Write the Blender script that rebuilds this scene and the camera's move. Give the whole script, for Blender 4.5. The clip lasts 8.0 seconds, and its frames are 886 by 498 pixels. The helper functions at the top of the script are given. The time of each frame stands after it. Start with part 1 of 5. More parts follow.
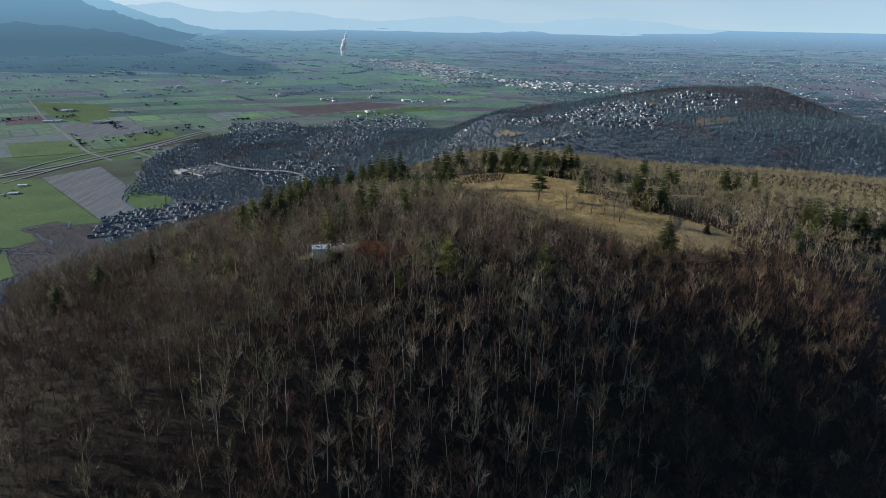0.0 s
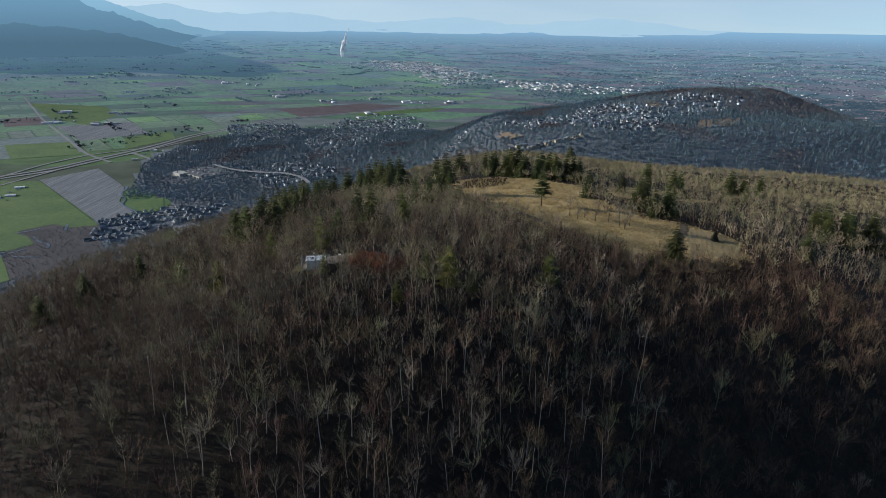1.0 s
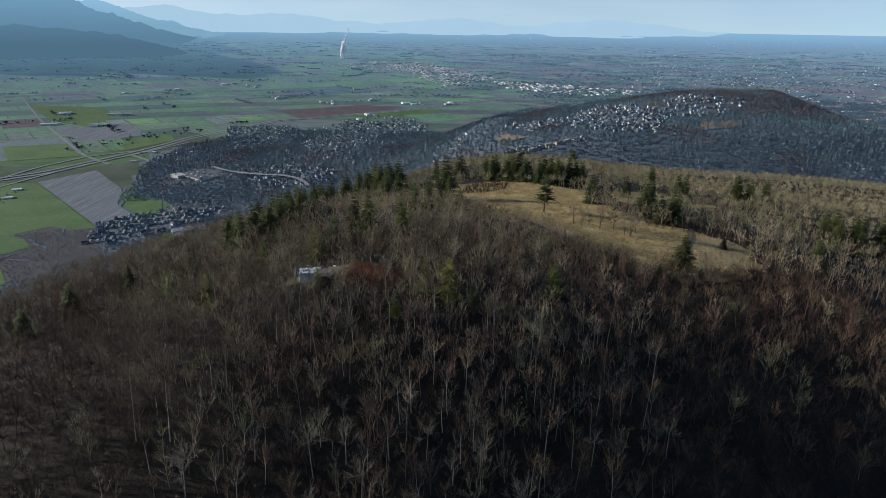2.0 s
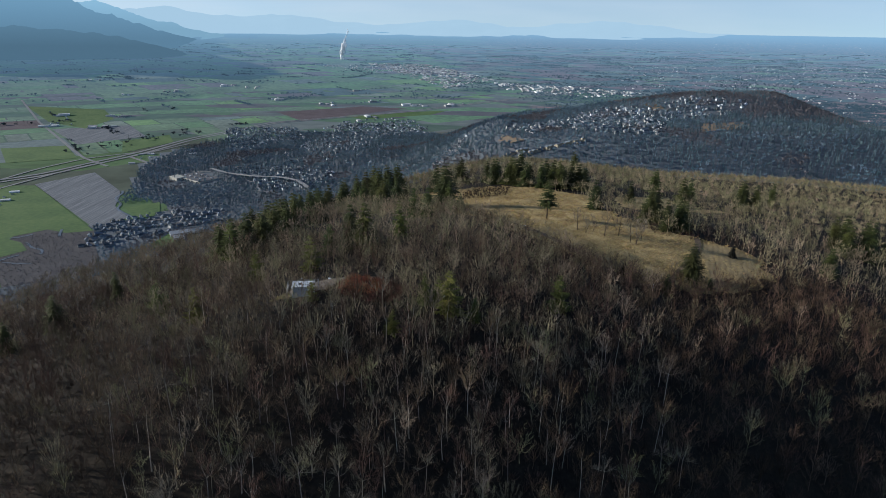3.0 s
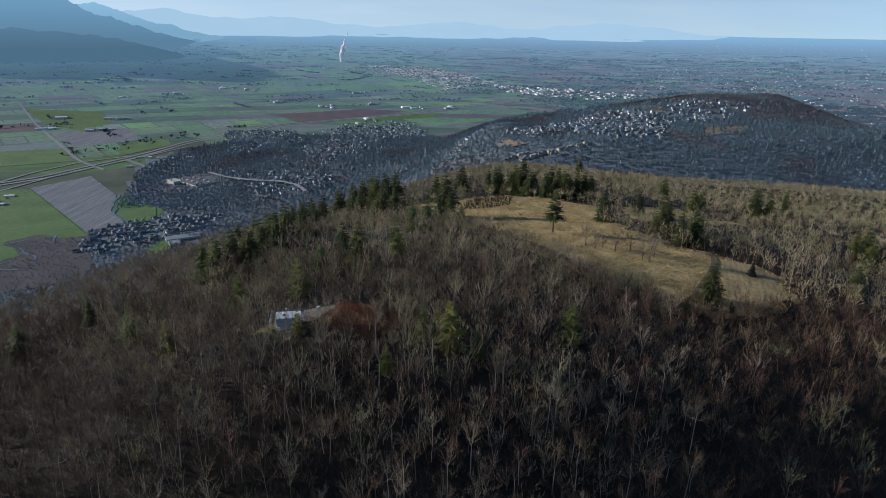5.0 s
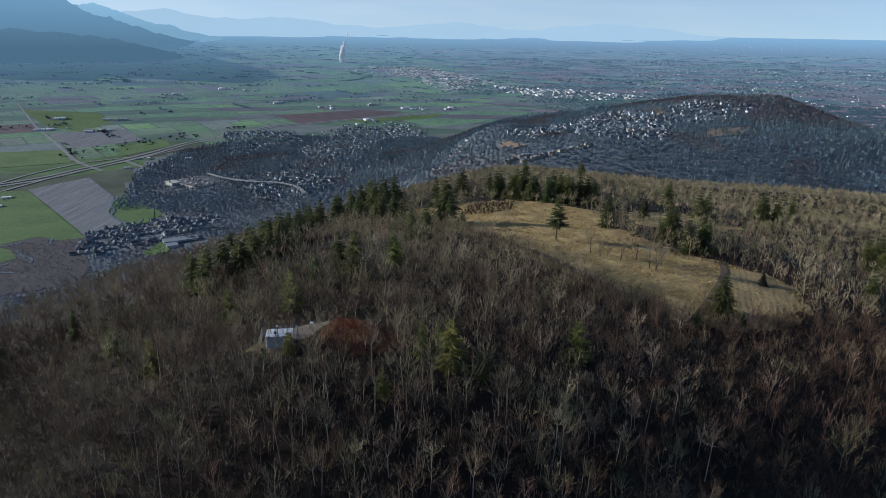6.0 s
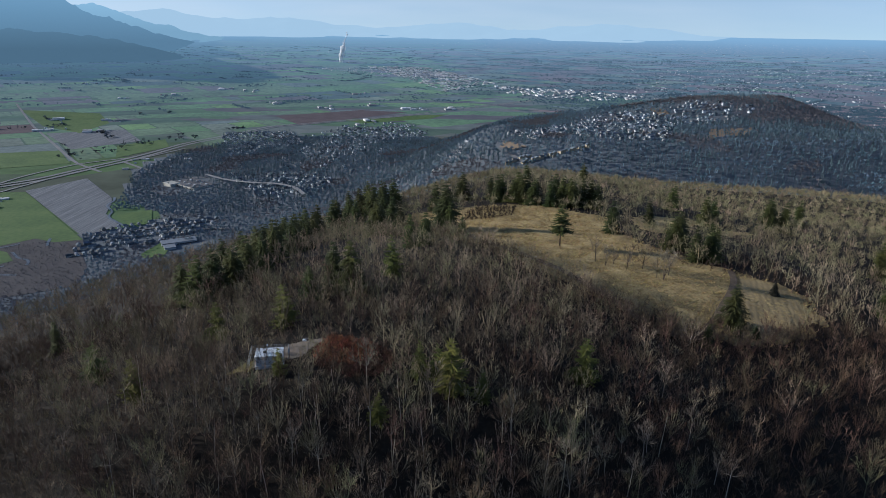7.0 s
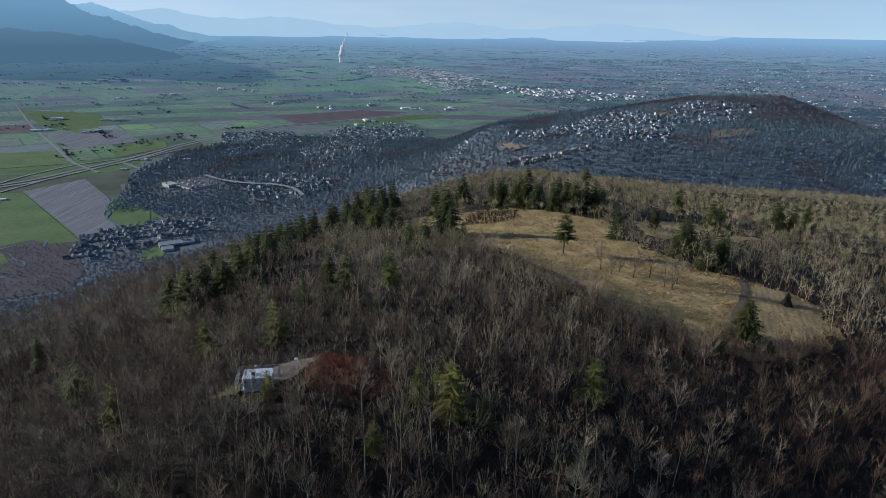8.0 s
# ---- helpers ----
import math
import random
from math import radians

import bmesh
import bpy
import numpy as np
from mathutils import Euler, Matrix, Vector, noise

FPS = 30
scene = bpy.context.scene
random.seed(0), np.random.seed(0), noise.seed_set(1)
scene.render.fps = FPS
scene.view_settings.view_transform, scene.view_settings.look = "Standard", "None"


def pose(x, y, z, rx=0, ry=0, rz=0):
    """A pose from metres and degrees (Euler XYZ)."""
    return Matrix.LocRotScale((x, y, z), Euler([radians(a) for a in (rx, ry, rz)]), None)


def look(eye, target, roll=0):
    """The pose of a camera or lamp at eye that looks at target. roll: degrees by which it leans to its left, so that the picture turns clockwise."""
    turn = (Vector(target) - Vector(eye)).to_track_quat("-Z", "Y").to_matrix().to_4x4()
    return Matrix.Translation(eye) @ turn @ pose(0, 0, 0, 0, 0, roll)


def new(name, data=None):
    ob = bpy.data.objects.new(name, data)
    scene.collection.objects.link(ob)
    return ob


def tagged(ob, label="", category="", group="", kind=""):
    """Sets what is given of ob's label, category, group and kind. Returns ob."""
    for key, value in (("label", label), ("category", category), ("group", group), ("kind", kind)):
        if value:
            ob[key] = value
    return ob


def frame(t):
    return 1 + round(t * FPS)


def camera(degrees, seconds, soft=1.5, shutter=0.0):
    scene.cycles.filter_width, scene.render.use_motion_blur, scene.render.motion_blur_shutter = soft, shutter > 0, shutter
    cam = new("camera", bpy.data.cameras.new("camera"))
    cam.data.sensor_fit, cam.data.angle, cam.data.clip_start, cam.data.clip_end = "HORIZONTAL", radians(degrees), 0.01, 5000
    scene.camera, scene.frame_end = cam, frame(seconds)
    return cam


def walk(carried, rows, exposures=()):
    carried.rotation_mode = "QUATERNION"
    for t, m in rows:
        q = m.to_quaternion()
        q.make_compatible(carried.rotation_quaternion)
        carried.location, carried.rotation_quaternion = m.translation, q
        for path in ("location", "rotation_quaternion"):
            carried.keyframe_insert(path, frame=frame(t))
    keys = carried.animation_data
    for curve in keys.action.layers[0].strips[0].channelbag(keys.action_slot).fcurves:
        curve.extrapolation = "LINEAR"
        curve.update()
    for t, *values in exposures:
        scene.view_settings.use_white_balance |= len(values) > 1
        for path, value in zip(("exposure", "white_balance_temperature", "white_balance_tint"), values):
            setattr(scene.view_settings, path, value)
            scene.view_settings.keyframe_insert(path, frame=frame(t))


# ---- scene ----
from mathutils.geometry import tessellate_polygon

PATH = [
    (0, (-0.00, -0.13, 365.66), (0.05, 94.09, 332.16), 0.92),
    (0.5, (-0.03, 4.70, 365.63), (0.02, 98.95, 332.21), 0.92),
    (1, (-0.05, 9.51, 365.62), (-0.00, 103.79, 332.28), 0.92),
    (1.5, (-0.08, 14.30, 365.62), (-0.03, 108.60, 332.37), 0.92),
    (2, (-0.10, 19.06, 365.65), (-0.05, 113.39, 332.48), 0.92),
    (2.5, (-0.12, 23.80, 365.69), (-0.08, 118.17, 332.61), 0.92),
    (3, (-0.15, 28.52, 365.74), (-0.10, 122.92, 332.74), 0.92),
    (3.5, (-0.18, 33.24, 365.81), (-0.13, 127.66, 332.89), 0.92),
    (4, (-0.20, 37.94, 365.88), (-0.15, 132.39, 333.03), 0.92),
    (4.5, (-0.23, 42.64, 365.96), (-0.18, 137.12, 333.18), 0.92),
    (5, (-0.25, 47.34, 366.05), (-0.20, 141.83, 333.33), 0.92),
    (5.5, (-0.28, 52.04, 366.14), (-0.23, 146.55, 333.46), 0.92),
    (6, (-0.30, 56.74, 366.24), (-0.25, 151.26, 333.59), 0.92),
    (6.5, (-0.33, 61.45, 366.33), (-0.28, 155.98, 333.70), 0.92),
    (7, (-0.35, 66.17, 366.43), (-0.30, 160.70, 333.79), 0.92),
    (7.5, (-0.38, 70.91, 366.52), (-0.33, 165.43, 333.86), 0.92),
    (8, (-0.40, 75.66, 366.60), (-0.35, 170.17, 333.91), 0.92),
]
cam = camera(69.8, 8.0, 0.8)
walk(cam, [(t, look(eye, target, roll)) for t, eye, target, roll in PATH], [(0.0, 0.42, 5920, 10), (4.0, 0.41, 5780, 11), (8.0, 0.36, 5620, 13)])

# ---- sky and sun ----
SUN_TO = Vector((-0.93, 0.13, 0.295)).normalized()
world = bpy.data.worlds.new("sky")
scene.world = world
world.use_nodes = True
wn = world.node_tree.nodes
sky = wn.new("ShaderNodeTexSky")
sky.sky_type = "NISHITA"
sky.sun_disc = False
sky.sun_elevation = math.asin(SUN_TO.z)
sky.sun_rotation = math.atan2(SUN_TO.x, SUN_TO.y)
sky.altitude = 300
sky.air_density = 1.0
sky.dust_density = 0.1
sky.ozone_density = 2.0
wn["Background"].inputs["Strength"].default_value = 0.10
# the horizon band is taken from a little higher up: clean winter air
way = wn.new("ShaderNodeTexCoord")
lift = wn.new("ShaderNodeVectorMath")
lift.operation = "ADD"
lift.inputs[1].default_value = (0, 0, 0.1)
world.node_tree.links.new(way.outputs["Generated"], lift.inputs[0])
world.node_tree.links.new(lift.outputs[0], sky.inputs["Vector"])
# a thin veil of high winter cloud, streaked along the horizon
streak = wn.new("ShaderNodeMapping")
streak.inputs["Scale"].default_value = (2.0, 2.0, 16.0)
cloud = wn.new("ShaderNodeTexNoise")
cloud.inputs["Scale"].default_value = 2.2
cloud.inputs["Detail"].default_value = 5
veil = wn.new("ShaderNodeMapRange")
veil.inputs["From Min"].default_value, veil.inputs["From Max"].default_value = 0.35, 0.7
veil.inputs["To Min"].default_value, veil.inputs["To Max"].default_value = 0.50, 0.80
both_ = wn.new("ShaderNodeMix")
both_.data_type = "RGBA"
both_.inputs["B"].default_value = (4.7, 5.35, 5.6, 1)
height = wn.new("ShaderNodeSeparateXYZ")
low = wn.new("ShaderNodeMapRange")
low.inputs["From Min"].default_value, low.inputs["From Max"].default_value = 0.03, 0.30
low.inputs["To Min"].default_value, low.inputs["To Max"].default_value = 1.0, 0.12
thin_ = wn.new("ShaderNodeMath")
thin_.operation = "MULTIPLY"
side_ = wn.new("ShaderNodeMapRange")
side_.inputs["From Min"].default_value, side_.inputs["From Max"].default_value = -0.5, 0.6
side_.inputs["To Min"].default_value, side_.inputs["To Max"].default_value = 1.0, 0.5
fade_ = wn.new("ShaderNodeMath")
fade_.operation = "MULTIPLY"
world.node_tree.links.new(height.outputs["X"], side_.inputs["Value"])
world.node_tree.links.new(side_.outputs[0], fade_.inputs[0])
world.node_tree.links.new(low.outputs[0], fade_.inputs[1])
world.node_tree.links.new(way.outputs["Generated"], height.inputs[0])
world.node_tree.links.new(height.outputs["Z"], low.inputs["Value"])
world.node_tree.links.new(fade_.outputs[0], thin_.inputs[0])
for a_, b_ in ((way.outputs["Generated"], streak.inputs["Vector"]), (streak.outputs[0], cloud.inputs["Vector"]), (cloud.outputs["Fac"], veil.inputs["Value"]), (veil.outputs[0], thin_.inputs[1]), (thin_.outputs[0], both_.inputs["Factor"]), (sky.outputs[0], both_.inputs["A"]), (both_.outputs["Result"], wn["Background"].inputs["Color"])):
    world.node_tree.links.new(a_, b_)
sun = new("sun", bpy.data.lights.new("sun", "SUN"))
sun.data.energy, sun.data.angle, sun.data.color = 5.0, radians(0.6), (1.0, 0.895, 0.73)
sun.matrix_world = SUN_TO.to_track_quat("Z", "Y").to_matrix().to_4x4()

# ---- materials ----
def material(name, colours, scale=1.0, rough=0.9, bump=0.2, detail_scale=8.0, tone="", spread=0.35, spec=0.2, metal=0.0, stretch=None):
    """A rough surface: large and small noise mixes the colours; tone: 'object' or 'attribute' shifts lightness thing by thing."""
    m = bpy.data.materials.new(name)
    m.use_nodes = True
    nt = m.node_tree
    n, link = nt.nodes, nt.links.new
    b = n["Principled BSDF"]
    b.inputs["Roughness"].default_value = rough
    b.inputs["Specular IOR Level"].default_value = spec
    b.inputs["Metallic"].default_value = metal
    vec = n.new("ShaderNodeTexCoord").outputs["Object"]
    if stretch:
        mp = n.new("ShaderNodeMapping")
        mp.inputs["Rotation"].default_value = (0, 0, radians(stretch[2]))
        mp.inputs["Scale"].default_value = (stretch[0], stretch[1], 1)
        link(vec, mp.inputs["Vector"])
        vec = mp.outputs[0]
    big = n.new("ShaderNodeTexNoise")
    big.inputs["Scale"].default_value = scale
    big.inputs["Detail"].default_value = 5
    small = n.new("ShaderNodeTexNoise")
    small.inputs["Scale"].default_value = scale * detail_scale
    small.inputs["Detail"].default_value = 6
    link(vec, big.inputs["Vector"])
    link(vec, small.inputs["Vector"])
    mixed = n.new("ShaderNodeMath")
    mixed.operation = "MULTIPLY_ADD"
    mixed.inputs[1].default_value = 0.5
    link(small.outputs["Fac"], mixed.inputs[0])
    half = n.new("ShaderNodeMath")
    half.operation = "MULTIPLY"
    half.inputs[1].default_value = 0.5
    link(big.outputs["Fac"], half.inputs[0])
    link(half.outputs[0], mixed.inputs[2])
    ramp = n.new("ShaderNodeValToRGB")
    link(mixed.outputs[0], ramp.inputs["Fac"])
    els = ramp.color_ramp.elements
    els[0].position, els[1].position = 0.32, 0.68
    els[0].color, els[1].color = (*colours[0], 1), (*colours[-1], 1)
    for k, c in enumerate(colours[1:-1]):
        e = els.new(0.32 + 0.36 * (k + 1) / (len(colours) - 1))
        e.color = (*c, 1)
    out = ramp.outputs["Color"]
    if tone:
        if tone == "object":
            rnd = n.new("ShaderNodeObjectInfo").outputs["Random"]
        else:
            a = n.new("ShaderNodeAttribute")
            a.attribute_name = "tone"
            rnd = a.outputs["Fac"]
        rng = n.new("ShaderNodeMapRange")
        rng.inputs["To Min"].default_value, rng.inputs["To Max"].default_value = 1 - spread, 1 + spread
        link(rnd, rng.inputs["Value"])
        hsv = n.new("ShaderNodeHueSaturation")
        link(out, hsv.inputs["Color"])
        link(rng.outputs[0], hsv.inputs["Value"])
        hue = n.new("ShaderNodeMath")
        hue.operation = "MULTIPLY_ADD"
        hue.inputs[1].default_value, hue.inputs[2].default_value = 0.05, 0.475
        wob = n.new("ShaderNodeMath")
        wob.operation = "FRACT"
        mul = n.new("ShaderNodeMath")
        mul.operation = "MULTIPLY"
        mul.inputs[1].default_value = 7.31
        link(rnd, mul.inputs[0])
        link(mul.outputs[0], wob.inputs[0])
        link(wob.outputs[0], hue.inputs[0])
        link(hue.outputs[0], hsv.inputs["Hue"])
        out = hsv.outputs["Color"]
    link(out, b.inputs["Base Color"])
    if bump:
        bm_ = n.new("ShaderNodeBump")
        bm_.inputs["Strength"].default_value = bump
        link(small.outputs["Fac"], bm_.inputs["Height"])
        link(bm_.outputs["Normal"], b.inputs["Normal"])
    return m


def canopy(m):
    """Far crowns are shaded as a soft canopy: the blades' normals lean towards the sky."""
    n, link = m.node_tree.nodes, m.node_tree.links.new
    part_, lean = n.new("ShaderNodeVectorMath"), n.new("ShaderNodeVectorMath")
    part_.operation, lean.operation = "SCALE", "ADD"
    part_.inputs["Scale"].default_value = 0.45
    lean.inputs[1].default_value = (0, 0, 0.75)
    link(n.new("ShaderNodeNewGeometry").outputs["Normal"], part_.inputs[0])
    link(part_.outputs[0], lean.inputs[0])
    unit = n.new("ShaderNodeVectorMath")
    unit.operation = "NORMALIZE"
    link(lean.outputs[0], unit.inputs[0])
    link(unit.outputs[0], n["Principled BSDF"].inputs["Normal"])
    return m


def add_haze(m, glow):
    """Paints haze on the distant plain: emission that grows towards the horizon, by its place in the plan."""
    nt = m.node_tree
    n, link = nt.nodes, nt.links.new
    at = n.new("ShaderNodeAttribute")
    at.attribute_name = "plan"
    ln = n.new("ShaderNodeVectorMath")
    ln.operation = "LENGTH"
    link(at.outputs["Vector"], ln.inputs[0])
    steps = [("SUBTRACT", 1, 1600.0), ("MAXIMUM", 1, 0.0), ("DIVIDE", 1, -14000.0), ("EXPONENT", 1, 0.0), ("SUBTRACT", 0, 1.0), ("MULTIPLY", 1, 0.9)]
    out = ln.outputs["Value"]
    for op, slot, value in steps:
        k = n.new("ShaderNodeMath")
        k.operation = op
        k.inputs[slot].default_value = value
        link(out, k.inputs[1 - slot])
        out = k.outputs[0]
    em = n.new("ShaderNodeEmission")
    em.inputs["Color"].default_value = (*HAZE, 1)
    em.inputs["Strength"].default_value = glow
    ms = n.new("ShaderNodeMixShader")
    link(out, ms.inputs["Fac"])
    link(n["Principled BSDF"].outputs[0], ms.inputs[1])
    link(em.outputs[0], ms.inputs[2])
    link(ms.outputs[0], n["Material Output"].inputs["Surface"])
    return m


def plain_material(name, fields, glow):
    """Farmland laid out in strips and blocks, in true metres along the valley; the distant part has haze painted in as
    glow.
    """
    m = bpy.data.materials.new(name)
    m.use_nodes = True
    nt = m.node_tree
    n, link = nt.nodes, nt.links.new
    b = n["Principled BSDF"]
    b.inputs["Roughness"].default_value = 0.95
    b.inputs["Specular IOR Level"].default_value = 0.1
    at = n.new("ShaderNodeAttribute")
    at.attribute_name = "plan"
    mp = n.new("ShaderNodeMapping")
    mp.inputs["Rotation"].default_value = (0, 0, radians(24))
    mp.inputs["Scale"].default_value = (1 / 430, 1 / 230, 0)
    link(at.outputs["Vector"], mp.inputs["Vector"])
    vo = n.new("ShaderNodeTexVoronoi")
    vo.distance = "CHEBYCHEV"
    vo.inputs["Scale"].default_value = 1.0
    vo.inputs["Randomness"].default_value = 0.75
    link(mp.outputs[0], vo.inputs["Vector"])
    pick = n.new("ShaderNodeSeparateColor")
    link(vo.outputs["Color"], pick.inputs[0])
    ramp = n.new("ShaderNodeValToRGB")
    ramp.color_ramp.interpolation = "CONSTANT"
    els = ramp.color_ramp.elements
    els[0].color = (*fields[0], 1)
    els[1].position, els[1].color = 1 / len(fields), (*fields[1], 1)
    for k, c in enumerate(fields[2:], 2):
        els.new(k / len(fields)).color = (*c, 1)
    link(pick.outputs[0], ramp.inputs["Fac"])
    # large drift between farmland and the browner, wooded built-up side
    big = n.new("ShaderNodeTexNoise")
    big.inputs["Scale"].default_value = 0.0011
    big.inputs["Detail"].default_value = 8
    big.inputs["Roughness"].default_value = 0.68
    run = n.new("ShaderNodeMapping")
    run.inputs["Rotation"].default_value = (0, 0, radians(-8))
    run.inputs["Scale"].default_value = (0.5, 1.6, 1) if glow else (1, 1, 1)
    link(at.outputs["Vector"], run.inputs["Vector"])
    link(run.outputs[0], big.inputs["Vector"])
    sep = n.new("ShaderNodeSeparateXYZ")
    link(at.outputs["Vector"], sep.inputs[0])
    lean = n.new("ShaderNodeMath")
    lean.operation = "MULTIPLY_ADD"
    lean.inputs[1].default_value, lean.inputs[2].default_value = 0.00016, -0.14
    link(sep.outputs[0], lean.inputs[0])
    cl = n.new("ShaderNodeClamp")
    cl.inputs["Min"].default_value, cl.inputs["Max"].default_value = -0.22, 0.22
    link(lean.outputs[0], cl.inputs[0])
    add = n.new("ShaderNodeMath")
    link(big.outputs["Fac"], add.inputs[0])
    link(cl.outputs[0], add.inputs[1])
    wood = n.new("ShaderNodeMapRange")
    wood.inputs["From Min"].default_value, wood.inputs["From Max"].default_value = 0.50, 0.58
    link(add.outputs[0], wood.inputs["Value"])
    mot = n.new("ShaderNodeTexNoise")
    mot.inputs["Scale"].default_value = 0.012
    mot.inputs["Detail"].default_value = 6
    link(at.outputs["Vector"], mot.inputs["Vector"])
    wr = n.new("ShaderNodeValToRGB")
    e = wr.color_ramp.elements
    e[0].position, e[0].color = 0.44, (0.026, 0.036, 0.040, 1)
    e[1].position, e[1].color = 0.70, (0.27, 0.155, 0.140, 1)
    link(mot.outputs["Fac"], wr.inputs["Fac"])
    mx = n.new("ShaderNodeMix")
    mx.data_type = "RGBA"
    link(wood.outputs[0], mx.inputs["Factor"])
    link(ramp.outputs["Color"], mx.inputs["A"])
    link(wr.outputs["Color"], mx.inputs["B"])
    vary = n.new("ShaderNodeMix")
    vary.data_type, vary.blend_type = "RGBA", "OVERLAY"
    vary.inputs["Factor"].default_value = 0.6
    link(mx.outputs["Result"], vary.inputs["A"])
    link(mot.outputs["Fac"], vary.inputs["B"])
    link(vary.outputs["Result"], b.inputs["Base Color"])
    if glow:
        add_haze(m, glow)
    return m


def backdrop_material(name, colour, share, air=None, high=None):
    """A far ridge or copse with the haze before it painted in: part surface, part glow, with more of the bright haze on
    its high parts if asked.
    """
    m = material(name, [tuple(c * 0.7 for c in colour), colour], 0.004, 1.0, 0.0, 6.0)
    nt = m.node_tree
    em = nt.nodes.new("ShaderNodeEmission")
    em.inputs["Color"].default_value = (*(air or HAZE), 1)
    em.inputs["Strength"].default_value = HAZE_GLOW
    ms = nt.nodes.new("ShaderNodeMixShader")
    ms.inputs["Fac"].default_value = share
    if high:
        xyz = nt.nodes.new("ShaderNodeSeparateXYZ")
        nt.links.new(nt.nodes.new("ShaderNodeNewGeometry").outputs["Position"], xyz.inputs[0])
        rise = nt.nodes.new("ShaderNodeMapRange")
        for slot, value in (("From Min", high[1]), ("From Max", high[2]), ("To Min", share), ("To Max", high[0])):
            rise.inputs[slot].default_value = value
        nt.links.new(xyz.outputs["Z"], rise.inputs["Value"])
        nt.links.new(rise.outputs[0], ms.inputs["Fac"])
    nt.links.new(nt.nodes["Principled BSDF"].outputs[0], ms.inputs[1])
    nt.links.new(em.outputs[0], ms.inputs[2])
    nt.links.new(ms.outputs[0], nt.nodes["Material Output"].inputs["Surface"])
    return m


HAZE, HAZE_GLOW = (0.225, 0.39, 0.53), 0.94
FIELDS = [(0.075, 0.125, 0.06), (0.065, 0.10, 0.06), (0.11, 0.115, 0.10), (0.085, 0.14, 0.062), (0.088, 0.07, 0.072), (0.066, 0.095, 0.058), (0.12, 0.13, 0.115), (0.075, 0.09, 0.066), (0.08, 0.132, 0.058), (0.095, 0.08, 0.078)]
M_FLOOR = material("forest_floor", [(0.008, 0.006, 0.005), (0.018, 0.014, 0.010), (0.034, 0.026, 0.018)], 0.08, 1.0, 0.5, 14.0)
# scrub ground is tinted blue for the haze over the valley
M_SCRUB = material("hazed_scrub_hillside", [(0.066, 0.082, 0.100), (0.104, 0.122, 0.140), (0.145, 0.156, 0.168)], 0.01, 1.0, 0.0, 12.0)
M_PLAIN = plain_material("farmland", FIELDS, 0.0)
M_FAR = plain_material("distant_farmland", FIELDS, HAZE_GLOW)
M_BARK = material("grey_brown_bark", [(0.12, 0.097, 0.074), (0.25, 0.212, 0.168), (0.46, 0.41, 0.34)], 1.5, 0.9, 0.3, 6.0, "object", 0.4)
M_TWIG = material("bare_twigs", [(0.076, 0.049, 0.030), (0.155, 0.105, 0.068)], 0.6, 0.9, 0.0, 6.0, "object", 0.45)
# sun and shade on the hill are put into these three twig colours
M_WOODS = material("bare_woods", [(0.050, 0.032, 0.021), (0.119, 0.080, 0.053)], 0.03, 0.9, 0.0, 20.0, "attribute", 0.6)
M_PALE = material("pale_sunlit_twigs", [(0.140, 0.108, 0.071), (0.305, 0.247, 0.166)], 0.03, 0.9, 0.0, 20.0, "attribute", 0.45)
M_OLIVE = material("olive_sunlit_twigs", [(0.115, 0.102, 0.058), (0.245, 0.22, 0.126)], 0.05, 0.9, 0.0, 20.0, "attribute", 0.4)
M_NEEDLE = material("fir_needles", [(0.018, 0.024, 0.007), (0.044, 0.052, 0.013), (0.10, 0.105, 0.024)], 0.7, 0.8, 0.0, 5.0, "object", 0.35)
M_SPRUCE = material("yellow_green_needles", [(0.038, 0.043, 0.008), (0.082, 0.088, 0.016), (0.14, 0.14, 0.028)], 0.7, 0.8, 0.0, 5.0, "object", 0.25)
# far needles carry a blue haze tint in their base colour
M_FARNEEDLE = canopy(material("hazed_far_fir_needles", [(0.052, 0.086, 0.104), (0.104, 0.146, 0.168)], 0.02, 0.9, 0.0, 8.0, "attribute", 0.4))
M_FIRBARK = material("fir_bark", [(0.05, 0.037, 0.028), (0.10, 0.075, 0.055)], 2.0, 0.95, 0.4)
M_GRASS = material("dry_meadow_grass", [(0.095, 0.064, 0.032), (0.24, 0.175, 0.078), (0.33, 0.25, 0.115), (0.48, 0.38, 0.19)], 0.09, 0.95, 0.8, 14.0)
M_TUFT = material("straw_tufts", [(0.23, 0.165, 0.068), (0.42, 0.315, 0.135)], 0.2, 0.95, 0.0, 6.0, "attribute", 0.3)
M_STUBBLE = material("mown_stubble", [(0.17, 0.125, 0.062), (0.30, 0.23, 0.12)], 0.5, 0.95, 0.4, 5.0, stretch=(2.2, 0.2, -20))
M_TRACK = material("earth_track", [(0.075, 0.054, 0.036), (0.15, 0.112, 0.078)], 0.4, 1.0, 0.4, 8.0)
M_RED = material("rust_red_stems", [(0.16, 0.062, 0.032), (0.30, 0.122, 0.064)], 0.4, 0.9, 0.0, 6.0, "attribute", 0.3)
M_RUST = material("dull_red_stems", [(0.072, 0.036, 0.025), (0.15, 0.078, 0.054)], 0.4, 0.9, 0.0, 6.0, "attribute", 0.3)
M_GRAVEL = material("gravel_pad", [(0.10, 0.082, 0.066), (0.22, 0.185, 0.15)], 0.7, 1.0, 0.5, 12.0)
M_WHITE = material("white_sheet_metal", [(0.46, 0.50, 0.54), (0.60, 0.635, 0.66)], 0.8, 0.5, 0.05, 8.0, spec=0.4)
